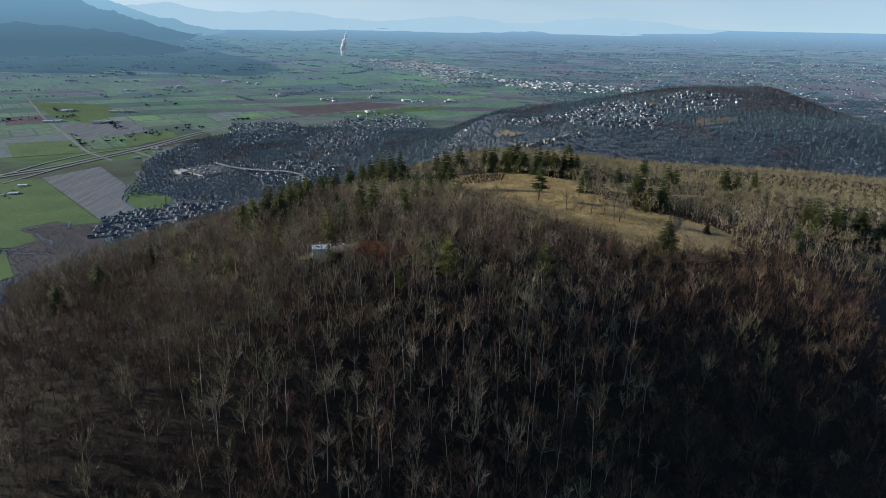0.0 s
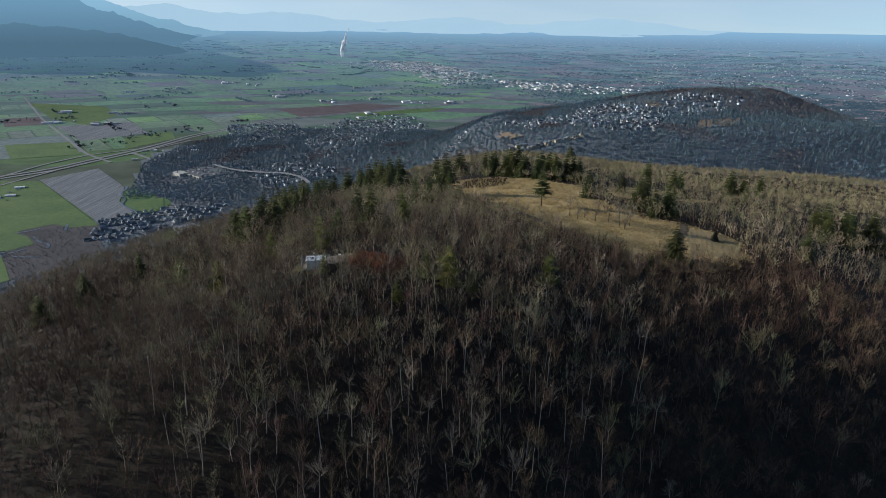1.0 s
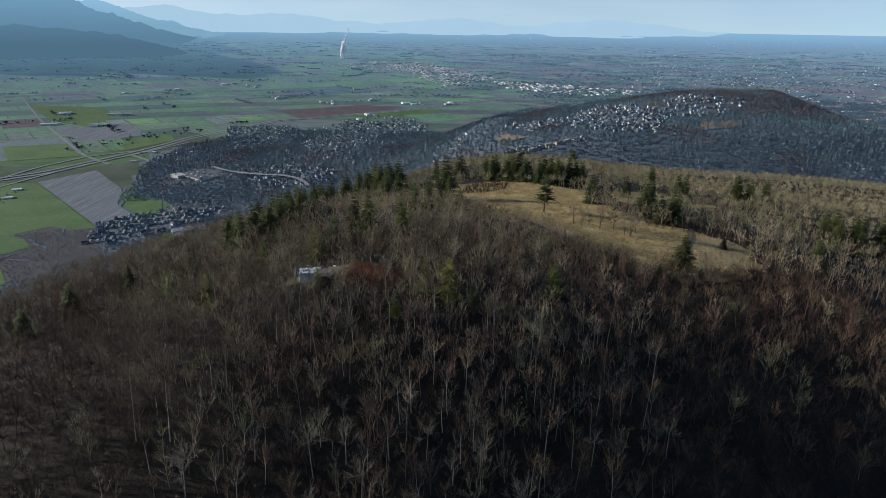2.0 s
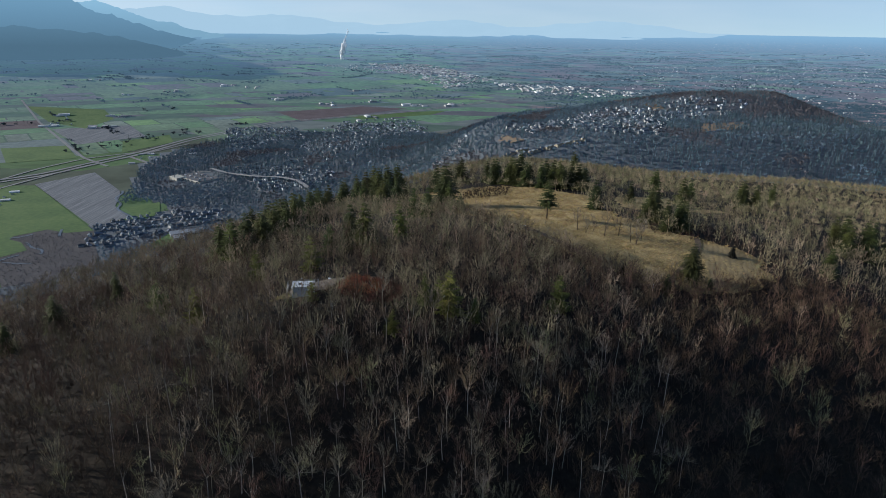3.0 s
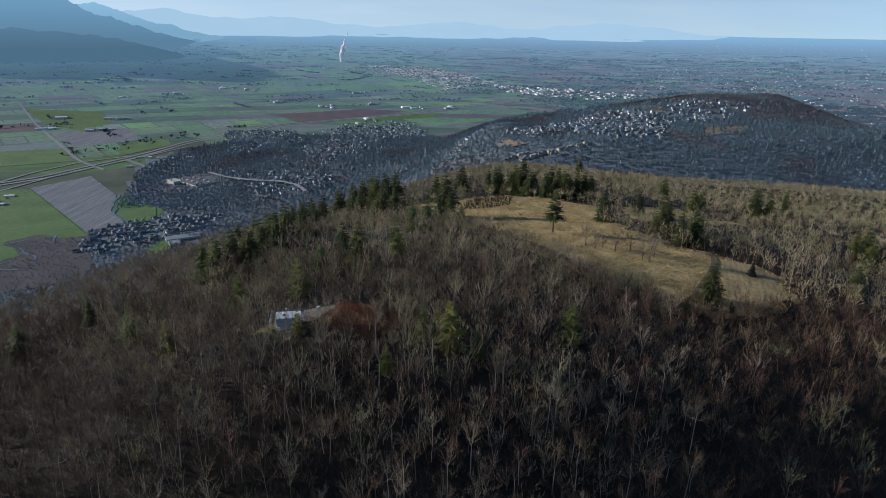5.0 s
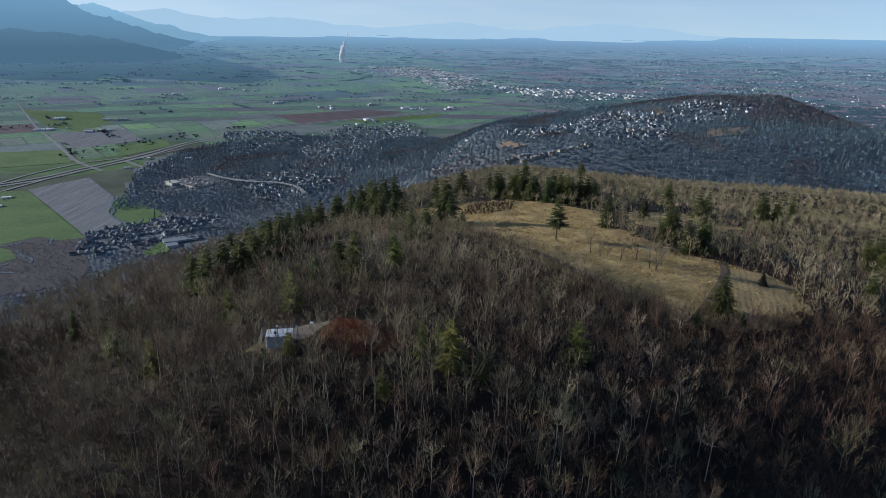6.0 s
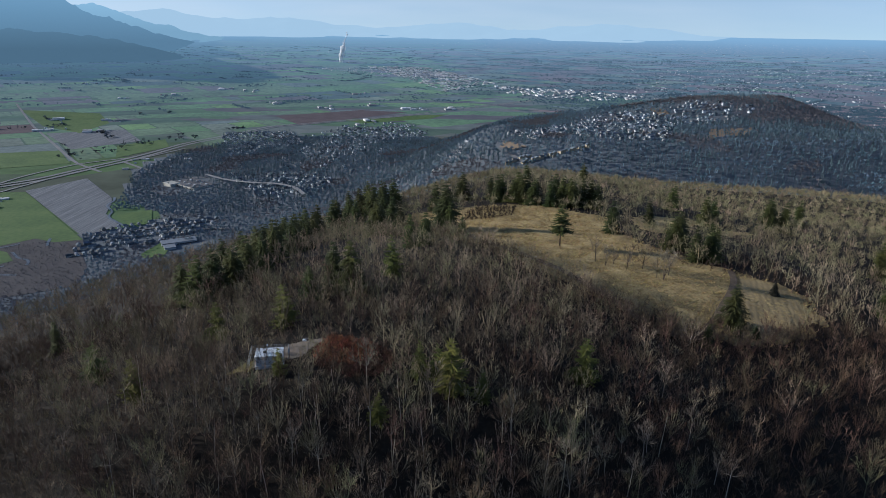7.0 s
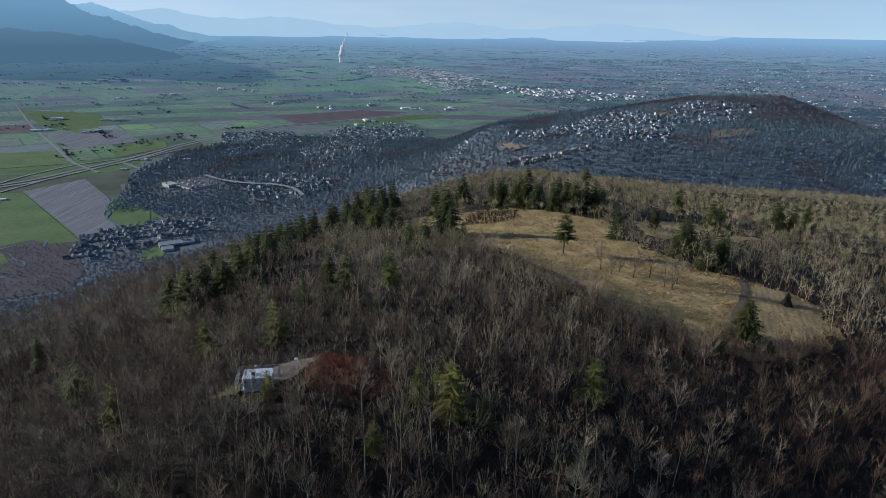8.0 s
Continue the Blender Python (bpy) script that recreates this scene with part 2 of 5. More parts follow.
M_WALLGREY = material("grey_painted_block", [(0.34, 0.37, 0.40), (0.46, 0.485, 0.51)], 0.9, 0.8, 0.2, 10.0)
M_DARK = material("dark_metal", [(0.03, 0.03, 0.035), (0.07, 0.07, 0.08)], 2.0, 0.5, 0.1)
M_GALV = material("galvanised_steel", [(0.20, 0.215, 0.23), (0.32, 0.335, 0.35)], 3.0, 0.6, 0.1, metal=0.7)
M_YELLOW = material("yellowed_moss_grass", [(0.075, 0.06, 0.022), (0.15, 0.12, 0.04)], 0.6, 1.0, 0.3, 10.0)
M_ASPHALT = material("asphalt", [(0.15, 0.152, 0.155), (0.23, 0.232, 0.235)], 0.02, 0.95, 0.0, 20.0)
M_GREENF = material("winter_pasture", [(0.050, 0.094, 0.036), (0.080, 0.134, 0.046), (0.112, 0.160, 0.060)], 0.012, 1.0, 0.0, 9.0)
M_PLOUGH = material("ploughed_earth", [(0.074, 0.082, 0.092), (0.132, 0.142, 0.155), (0.22, 0.235, 0.25)], 0.05, 1.0, 0.0, 6.0, stretch=(3.4, 0.12, 37))
M_BROWNF = material("berry_field", [(0.076, 0.060, 0.066), (0.122, 0.100, 0.108)], 0.02, 1.0, 0.0, 10.0)
M_FLAT = material("creek_flat_scrub", [(0.036, 0.036, 0.041), (0.064, 0.061, 0.065), (0.096, 0.092, 0.092)], 0.03, 1.0, 0.0, 10.0)
M_TANF = material("cut_bank_earth", [(0.14, 0.105, 0.072), (0.23, 0.18, 0.125)], 0.02, 1.0, 0.1, 10.0)
M_STREET = material("street_asphalt", [(0.09, 0.09, 0.095), (0.14, 0.14, 0.145)], 0.02, 0.95, 0.0, 20.0)
M_WATER = material("creek_water", [(0.07, 0.08, 0.09), (0.12, 0.13, 0.14)], 0.02, 0.4, 0.0, 6.0, spec=0.5)
M_HWALL = material("house_siding", [(0.20, 0.21, 0.225), (0.44, 0.44, 0.43)], 0.05, 0.9, 0.0, 6.0, "object", 0.5)
M_HROOF = material("house_shingles", [(0.045, 0.060, 0.080), (0.13, 0.155, 0.185)], 0.05, 0.9, 0.0, 6.0, "object", 0.5)
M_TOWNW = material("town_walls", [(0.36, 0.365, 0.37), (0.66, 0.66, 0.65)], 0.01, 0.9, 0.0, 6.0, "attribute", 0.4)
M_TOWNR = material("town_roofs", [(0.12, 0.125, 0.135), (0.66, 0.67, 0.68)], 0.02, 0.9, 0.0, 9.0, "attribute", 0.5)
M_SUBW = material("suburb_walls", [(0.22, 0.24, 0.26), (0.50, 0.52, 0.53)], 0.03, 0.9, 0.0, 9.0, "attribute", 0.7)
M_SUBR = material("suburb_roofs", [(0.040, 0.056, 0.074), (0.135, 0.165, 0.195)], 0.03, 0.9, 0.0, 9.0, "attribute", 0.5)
M_BEIGE = material("beige_render", [(0.27, 0.225, 0.16), (0.40, 0.345, 0.255)], 0.05, 0.9, 0.0, 8.0)
M_MALL = material("pale_shop_render", [(0.30, 0.30, 0.27), (0.44, 0.43, 0.38)], 0.05, 0.9, 0.0, 8.0)
M_GLASS = material("dark_window_glass", [(0.02, 0.025, 0.03), (0.05, 0.055, 0.06)], 0.4, 0.1, 0.0, spec=0.6)


# ---- builders ----
def soup(name, V, F, mats, tone=None, fmat=None, plan=None, parent=None, smooth=False):
    """One mesh from arrays of places and triangles."""
    me = bpy.data.meshes.new(name)
    V, F = np.asarray(V, np.float32), np.asarray(F, np.int32)
    k = F.shape[1]
    me.vertices.add(len(V))
    me.vertices.foreach_set("co", V.ravel())
    me.loops.add(F.size)
    me.loops.foreach_set("vertex_index", F.ravel())
    me.polygons.add(len(F))
    me.polygons.foreach_set("loop_start", np.arange(len(F), dtype=np.int32) * k)
    for m in mats if isinstance(mats, (list, tuple)) else [mats]:
        me.materials.append(m)
    if fmat is not None:
        me.polygons.foreach_set("material_index", np.asarray(fmat, np.int32))
    if tone is not None:
        me.attributes.new("tone", "FLOAT", "POINT").data.foreach_set("value", np.asarray(tone, np.float32))
    if plan is not None:
        me.attributes.new("plan", "FLOAT_VECTOR", "POINT").data.foreach_set("vector", np.asarray(plan, np.float32).ravel())
    me.update()
    me.validate()
    me.polygons.foreach_set("use_smooth", np.full(len(me.polygons), smooth))
    ob = new(name, me)
    if parent:
        ob.parent = parent
    return ob


def part(name, bm, mat, parent, label=""):
    me = bpy.data.meshes.new(name)
    bm.to_mesh(me)
    bm.free()
    me.materials.append(mat)
    ob = new(name, me)
    ob.parent = parent
    return tagged(ob, label)


def box(bm, size, at, bevel=0.0, turn=0.0):
    m = Matrix.Translation(at) @ Matrix.Rotation(turn, 4, "Z") @ Matrix.Diagonal((*size, 1))
    made = bmesh.ops.create_cube(bm, size=1, matrix=m)["verts"]
    if bevel:
        edges = list({e for v in made for e in v.link_edges})
        bmesh.ops.bevel(bm, geom=edges, offset=bevel, segments=1, affect="EDGES")
    return bm


def join(parts):
    V, F, at = [], [], 0
    for v, f in parts:
        V.append(v)
        F.append(np.asarray(f) + at)
        at += len(v)
    return np.concatenate(V), np.concatenate(F)


def tube(pts, radii, sides=3):
    pts = np.asarray(pts, float)
    d = np.gradient(pts, axis=0)
    d /= np.linalg.norm(d, axis=1)[:, None]
    a = np.cross(d, (0.3, 0.9, 0.1))
    a /= np.linalg.norm(a, axis=1)[:, None]
    b = np.cross(d, a)
    w = np.arange(sides) / sides * 2 * np.pi
    V = (pts[:, None] + np.asarray(radii)[:, None, None] * (a[:, None] * np.cos(w)[:, None] + b[:, None] * np.sin(w)[:, None])).reshape(-1, 3)
    F = []
    for i in range(len(pts) - 1):
        for j in range(sides):
            p, q = i * sides + j, i * sides + (j + 1) % sides
            F += [(p, q, q + sides), (p, q + sides, p + sides)]
    return V, np.array(F)


def slivers(base, tip, width, rng):
    """Thin pointed twigs, one triangle each."""
    d = tip - base
    side = np.cross(d, rng.normal(size=d.shape))
    side *= (np.asarray(width) / 2 / (np.linalg.norm(side, axis=1) + 1e-9))[:, None]
    V = np.stack([base - side, base + side, tip], 1).reshape(-1, 3)
    return V, np.arange(len(V)).reshape(-1, 3)


def bare_tree(rng, h, limbs=15, twigs=13, sides=3, stems=1, width=0.035, spread=1.0, low=0.34, light=False, thick=1.0):
    """Trunk and crown of a leafless tree that reaches up: stems, limbs that curve upwards, twigs."""
    trunk, crown = [], []
    for s in range(stems):
        lean = rng.normal(0, 0.035 if stems == 1 else 0.12, 2) * h
        k = np.linspace(0, 1, 6)
        hs = h * (1 if s == 0 else rng.uniform(0.7, 0.95))
        wob = np.cumsum(rng.normal(0, 0.012 * h, (6, 2)), 0) * k[:, None]
        stem = np.c_[k[:, None] ** 1.4 * lean + wob, k * hs]
        r0 = h * rng.uniform(0.0075, 0.0105) / (1 + 0.35 * (stems - 1)) * thick
        trunk.append(tube(stem, r0 * (1.05 - 0.9 * k), 3 if light else sides + 1))
        bases, tips = [], []
        for b in range(limbs):
            f = rng.uniform(low, 0.97)
            p = np.array([np.interp(f, k, stem[:, c]) for c in range(3)])
            az = rng.uniform(0, 2 * np.pi)
            ln = h * spread * rng.uniform(0.16, 0.30) * (1.15 - 0.75 * f)
            out = np.array([np.cos(az), np.sin(az), 0])
            mid = p + out * ln * 0.55 + (0, 0, ln * 0.55)
            end = p + out * ln * rng.uniform(0.7, 1.0) + (0, 0, ln * rng.uniform(1.25, 1.7))
            if light:
                crown.append(slivers(np.array([p, p + (mid - p) * 0.8]), np.array([mid + (end - mid) * 0.3, end]), np.array([r0 * 0.9, r0 * 0.6]), rng))
            else:
                crown.append(tube([p, mid, end], [r0 * 0.38, r0 * 0.22, r0 * 0.08], sides))
            u = rng.uniform(0.15, 1.0, twigs)
            on = np.where(u[:, None] < 0.5, p + (mid - p) * u[:, None] * 2, mid + (end - mid) * (u[:, None] * 2 - 1))
            way = rng.normal(0, 0.5, (twigs, 3)) + out * 0.35 + (0, 0, 0.95)
            way /= np.linalg.norm(way, axis=1)[:, None]
            tl = rng.uniform(0.05, 0.12, twigs)[:, None] * h
            bases.append(on)
            tips.append(on + way * tl)
            sub = on + way * tl * rng.uniform(0.3, 0.8, (twigs, 1))
            w2 = way + rng.normal(0, 0.45, way.shape)
            bases.append(sub)
            tips.append(sub + w2 * tl * 0.55)
        crown.append(slivers(np.concatenate(bases), np.concatenate(tips), np.full(len(bases) * twigs, width), rng))
    return join(trunk), join(crown)


def broom_tree(rng, h, limbs=24, twigs=15, width=0.06, wide=0.36):
    """A round-headed bare tree: many stems fan out from a low fork and end in a domed haze of twigs."""
    az = rng.uniform(0, 2 * np.pi, limbs)
    r = np.sqrt(rng.uniform(0.02, 1, limbs))
    fork = np.c_[rng.normal(0, 0.015 * h, (limbs, 2)), h * rng.uniform(0.10, 0.30, limbs)]
    end = np.c_[np.cos(az) * r * wide * h, np.sin(az) * r * wide * h, h * (0.98 - 0.42 * r ** 2) * rng.uniform(0.86, 1.03, limbs)]
    mid = fork + (end - fork) * 0.5 + np.c_[np.cos(az) * r, np.sin(az) * r, 0 * r] * 0.06 * h
    stem = tube([(0, 0, 0), (rng.normal(0, 0.02 * h), 0, 0.16 * h), (0, rng.normal(0, 0.03 * h), 0.42 * h)], [0.016 * h, 0.012 * h, 0.005 * h], 3)
    b1, t1 = np.concatenate([fork, fork + (mid - fork) * 0.85]), np.concatenate([mid + (end - mid) * 0.3, end])
    bits = [stem, slivers(b1, t1, np.r_[np.full(limbs, 0.012 * h), np.full(limbs, 0.009 * h)], rng)]
    u = rng.uniform(0.25, 1.0, (limbs, twigs, 1))
    on = (mid[:, None] + (end - mid)[:, None] * u).reshape(-1, 3)
    out = on / (np.linalg.norm(on, axis=1)[:, None] + 1e-6)
    way = out * 0.55 + rng.normal(0, 0.33, on.shape) + (0, 0, 0.55)
    tip = on + way * rng.uniform(0.06, 0.15, (len(on), 1)) * h
    bits.append(slivers(on, tip, np.full(len(on), width), rng))
    return join(bits)


def fan_tree(rng, h, limbs=6, subs=5, twigs=9, width=0.036, wide=0.32, fork=0.36, light=False):
    """A leafless tree whose limbs fan upwards from a fork: limbs, branches, and a haze of fine twigs at their ends."""
    p = np.array([*rng.normal(0, 0.035 * h, 2), h * fork * rng.uniform(0.8, 1.25)])
    r0 = h * rng.uniform(0.008, 0.0115)
    wood = [tube([(0, 0, 0), p * (0.4, 0.7, 0.5), p], [r0, r0 * 0.8, r0 * 0.65], 3 if light else 5)]
    fine = []
    spin = rng.uniform(0, 6.28)
    for k in range(limbs):
        az = spin + k * 2.4 + rng.normal(0, 0.3)
        r = wide * h * math.sqrt((k + 0.4) / limbs) * rng.uniform(0.8, 1.15)
        out = np.array([math.cos(az), math.sin(az), 0.0])
        end = p * (1, 1, 0) + out * r + (0, 0, h * (1 - 0.34 * (r / (wide * h)) ** 2) * rng.uniform(0.88, 1.03))
        mid = p + (end - p) * (0.6, 0.6, 0.45) + rng.normal(0, 0.012 * h, 3)
        if light:
            fine.append(slivers(np.array([p, p + (mid - p) * 0.8]), np.array([mid + (end - mid) * 0.3, end]), np.array([r0 * 0.9, r0 * 0.6]), rng))
        else:
            wood.append(tube([p, mid, end], [r0 * 0.42, r0 * 0.24, r0 * 0.07], 3))
        u = rng.uniform(0.15, 1.0, subs)[:, None]
        on = np.where(u < 0.5, p + (mid - p) * u * 2, mid + (end - mid) * (u * 2 - 1))
        way = (end - mid) / np.linalg.norm(end - mid) * 0.8 + rng.normal(0, 0.38, (subs, 3)) + out * 0.2 + (0, 0, 0.25)
        way /= np.linalg.norm(way, axis=1)[:, None]
        ln = h * rng.uniform(0.13, 0.24, (subs, 1)) * (1.15 - 0.5 * u)
        fine.append(slivers(on, on + way * ln, np.full(subs, r0 * 0.45), rng))
        v = rng.uniform(0.15, 1.0, (subs, twigs, 1))
        at = (on[:, None] + (way * ln)[:, None] * v).reshape(-1, 3)
        w2 = np.repeat(way, twigs, 0) + rng.normal(0, 0.36, (subs * twigs, 3)) + (0, 0, 0.3)
        fine.append(slivers(at, at + w2 * h * rng.uniform(0.045, 0.105, (subs * twigs, 1)), np.full(subs * twigs, width), rng))
    return join(wood), join(fine)


def brush(rng, h, n, width, spread=0.45):
    """A tree or shrub seen as an upward brush of n thin blades."""
    az = rng.uniform(0, 2 * np.pi, n)
    r = rng.uniform(0, 1, n) ** 0.6
    z0 = h * rng.uniform(0.0, 0.55, n)
    base = np.c_[np.cos(az) * r * 0.1 * h, np.sin(az) * r * 0.1 * h, z0]
    top = np.c_[np.cos(az) * r * spread * h * 0.6, np.sin(az) * r * spread * h * 0.6, np.minimum(z0 + h * rng.uniform(0.3, 0.55, n), h * (1.02 - 0.25 * r))]
    return slivers(base, top, np.full(n, width), rng)


def puff(rng, h, n, width, wide=0.42):
    """A far bare tree: a short stem and a round crown of n twigs that point out and up."""
    az, r = rng.uniform(0, 2 * np.pi, n), np.sqrt(rng.uniform(0, 1, n))
    z = h * (0.45 + 0.53 * np.sqrt(np.maximum(1 - r ** 2, 0)) * rng.uniform(0.35, 1.0, n))
    tip = np.c_[np.cos(az) * r * wide * h, np.sin(az) * r * wide * h, z]
    base = np.c_[tip[:, :2] * 0.35, h * 0.22 + 0.35 * z]
    stem = slivers(np.zeros((2, 3)), np.array([(0, 0, h * 0.7), (0.05 * h, 0, h * 0.6)]), np.full(2, width * 1.1), rng)
    return join([stem, slivers(base, tip, np.full(n, width), rng)])


def spire(rng, h, n, wide=0.2):
    """A far conifer: tiers of drooping blades, shorter towards the tip."""
    f = (np.arange(n) + rng.uniform(0, 1, n)) / n
    az = np.arange(n) * 2.4 + rng.uniform(0, 0.6, n)
    R = h * wide * (1.05 - f) * rng.uniform(0.75, 1.15, n)
    z = h * (0.12 + 0.82 * f)
    base = np.c_[np.cos(az) * R * 0.05, np.sin(az) * R * 0.05, z + 0.06 * h]
    tip = np.c_[np.cos(az) * R, np.sin(az) * R, z - 0.25 * R]
    top = slivers(np.array([(0, 0, 0.0), (0, 0, h * 0.7)]), np.array([(0, 0, h * 0.7), (0, 0, h)]), np.array([0.05 * h, 0.07 * h]), rng)
    return join([top, slivers(base, tip, 0.12 * h + R * 0.5, rng)])


def fir(rng, h, whorls=15, boughs=9, wide=0.17, bare=0.08, droop=0.25):
    """Trunk and needle crown of a conifer: whorls of drooping, feathered boughs, shorter towards the tip."""
    k = np.linspace(0, 1, 5)
    trunk = tube(np.c_[rng.normal(0, 0.004 * h, (5, 2)) * k[:, None], k * h], h * 0.014 * (1.04 - k), 5)
    V, F, at = [], [], 0
    for w in range(whorls):
        f = bare + (1 - bare) * (w + rng.uniform(-0.3, 0.3)) / whorls
        f = min(max(f, bare), 0.985)
        for b in range(boughs if f < 0.75 else boughs - 3):
            az = rng.uniform(0, 2 * np.pi)
            ln = h * wide * (1 - f) ** 0.8 * rng.uniform(0.65, 1.15) + 0.034 * h
            out = np.array([np.cos(az), np.sin(az), 0.0])
            side = np.array([-np.sin(az), np.cos(az), 0.0])
            p0 = np.array([0, 0, f * h])
            rise = rng.uniform(-0.1, 0.25)
            for s in range(5):
                a, c = s / 5, (s + 1.35) / 5
                pa = p0 + out * ln * a + (0, 0, ln * (rise * a - droop * a * a))
                pc = p0 + out * ln * c + (0, 0, ln * (rise * c - droop * c * c))
                wdt = ln * 0.42 * (1.1 - a)
                for sg in (-1, 1):
                    tip = pc + side * sg * wdt * rng.uniform(0.6, 1.2) - (0, 0, wdt * rng.uniform(0.15, 0.55))
                    V += [pa, pc, tip]
                    F.append((at, at + 1, at + 2) if sg > 0 else (at, at + 2, at + 1))
                    at += 3
    return trunk, (np.array(V), np.array(F))


def scatter(variants, places, sizes, turns, tones, lean=None):
    """Joins many copies of the variants into one pair of arrays."""
    V, F, T, at = [], [], [], 0
    for n, (p, s, a, t) in enumerate(zip(places, sizes, turns, tones)):
        v, f = variants[n % len(variants)]
        c, sn = math.cos(a) * s, math.sin(a) * s
        q = np.empty_like(v)
        q[:, 0] = v[:, 0] * c - v[:, 1] * sn + p[0]
        q[:, 1] = v[:, 0] * sn + v[:, 1] * c + p[1]
        q[:, 2] = v[:, 2] * s + p[2]
        V.append(q.astype(np.float32))
        F.append((f + at).astype(np.int32))
        T.append(np.full(len(v), t, np.float32))
        at += len(v)
    return np.concatenate(V), np.concatenate(F), np.concatenate(T)


def inside(px, py, poly):
    poly = np.asarray(poly, float)
    hit = np.zeros(np.shape(px), bool)
    for (x0, y0), (x1, y1) in zip(poly, np.roll(poly, -1, 0)):
        cross = ((y0 > py) != (y1 > py)) & (px < (x1 - x0) * (py - y0) / (y1 - y0 + 1e-12) + x0)
        hit ^= cross
    return hit


def jitter_grid(x0, x1, y0, y1, step, rng):
    gx, gy = np.meshgrid(np.arange(x0, x1, step), np.arange(y0, y1, step))
    return gx.ravel() + rng.uniform(-0.5, 0.5, gx.size) * step, gy.ravel() + rng.uniform(-0.5, 0.5, gx.size) * step


# ---- lie of the land ----
VALLEY_RING, RIM = 2300.0, 4850.0
EYE = (0.0, 40.0, 365.0)
AMPS = [[1.9, 17.8, 5.8, -11.2, -31.0], [4.7, 14.9, 23.4, 19.0, 20.5], [6.8, 13.1, 17.7, 5.7, 8.2], [-3.6, 15.5, 11.0, 8.8, 12.6]]
BACK = [[1.0, 21.1, 15.3, 13.6], [-11.9, 10.0, -3.7, -2.9], [-20.5, -6.9, -13.5, 4.1]]

def sig(v):
    return 1 / (1 + np.exp(-np.clip(v, -40, 40)))

def bump(x, y, cx, cy, sx, sy):
    return np.exp(-(((x - cx) / sx) ** 2 + ((y - cy) / sy) ** 2) / 2)

def smin(a, b, k):
    return 0.5 * (a + b - np.sqrt((a - b) ** 2 + k * k))

def smax(a, b, k):
    return 0.5 * (a + b + np.sqrt((a - b) ** 2 + k * k))

def hill(x, y):
    """Ground of the near hill: a knob, a meadow shelf behind it and a long wooded shoulder."""
    z = 243.6 - 0.046 * x - 0.002 * (y - 200)
    for j, row in enumerate(AMPS):
        for i, a in enumerate(row):
            z = z + a * bump(x, y, -150 + 75 * i, 110 + 65 * j, 48, 48)
    for j, row in enumerate(BACK):
        for i, a in enumerate(row):
            z = z + a * bump(x, y, -120 + 160 * i, 400 + 140 * j, 95, 95)
    z = z + 4.5 * bump(x, y, -38, 188, 22, 18)
    z = z + 15 * bump(x, y, 110, 610, 110, 85)
    west = 268 + 0.62 * (x + 165) + 0.02 * (y - 200)
    north = 228 - 0.42 * (y - 730) - 0.12 * (x - 150)
    nw = 262 - 0.42 * (y - 400) + 0.62 * (x + 120)
    east = 232 - 0.35 * (x - 520)
    south = 262 + 0.45 * (y - 80) - 0.1 * x
    for plane in (west, north, nw, east, south):
        z = smin(z, plane, 16)
    return z

def valley(x, y):
    """The plain, with the built-up shoulder beyond the saddle and its knoll."""
    side = sig((x - 0.14 * (y - 1450) + 20) / 75)
    z = (163 - 50 * sig((x - 985) / 70)) * side * sig((y - 1090) / 75) * sig((2050 - y) / 110)
    z = z + 60 * bump(x, y, 680, 1640, 220, 130) + 30 * bump(x, y, 860, 1745, 75, 60) + 22 * bump(x, y, 110, 1470, 60, 60)
    z = z + 34 * bump(x, y, -230, 1750, 180, 300) + 95 * sig((x - 60) / 110) * bump(x, y, 500, 930, 900, 260)
    return z

def ground(x, y):
    x, y = np.asarray(x, float), np.asarray(y, float)
    return smax(hill(x, y), valley(x, y), 8)

def far(x, y, h=0.0):
    """Draws all that lies beyond the ring inwards along its line of sight, so that the horizon falls at the rim. Gives place and shrinkage."""
    x, y = np.asarray(x, float), np.asarray(y, float)
    dx, dy = x - EYE[0], y - EYE[1]
    r = np.maximum(np.hypot(dx, dy), 1e-6)
    over = np.maximum(r - VALLEY_RING, 0)
    span = RIM - VALLEY_RING
    near = np.minimum(r, VALLEY_RING) + over * span / (over + span)
    s = near / r
    z = ground(x, y) + h
    return EYE[0] + dx * s, EYE[1] + dy * s, EYE[2] + (z - EYE[2]) * s, s


# ---- ground: one sheet from the hill to the horizon ----
rng = np.random.default_rng(7)
radii = np.concatenate([np.arange(2, 330, 4.5), np.geomspace(330, 2600, 80)[1:], np.geomspace(2600, 90000, 36)[1:]])
ang = np.linspace(0, 2 * np.pi, 340, endpoint=False)
gx = np.concatenate([[0], (radii[:, None] * np.sin(ang)).ravel()])
gy = np.concatenate([[200], (200 + radii[:, None] * np.cos(ang)).ravel()])
fx, fy, fz, _ = far(gx, gy)
rough = np.array([noise.noise((x / 9, y / 9, 0)) for x, y in zip(gx, gy)]) * np.clip(1 - np.hypot(gx, gy - 200) / 600, 0, 1)
nA = len(ang)
quads, fm = [], []
for i in range(len(radii) - 1):
    a = 1 + i * nA + np.arange(nA)
    b = 1 + i * nA + (np.arange(nA) + 1) % nA
    quads.append(np.stack([a, b, b + nA, a + nA], 1)[:, ::-1])
quads = np.concatenate(quads)
cx, cy = gx[quads].mean(1), gy[quads].mean(1)
on_hill = (hill(cx, cy) > valley(cx, cy) - 3) | (valley(cx, cy) > 28)
dist = np.hypot(cx - EYE[0], cy - EYE[1])
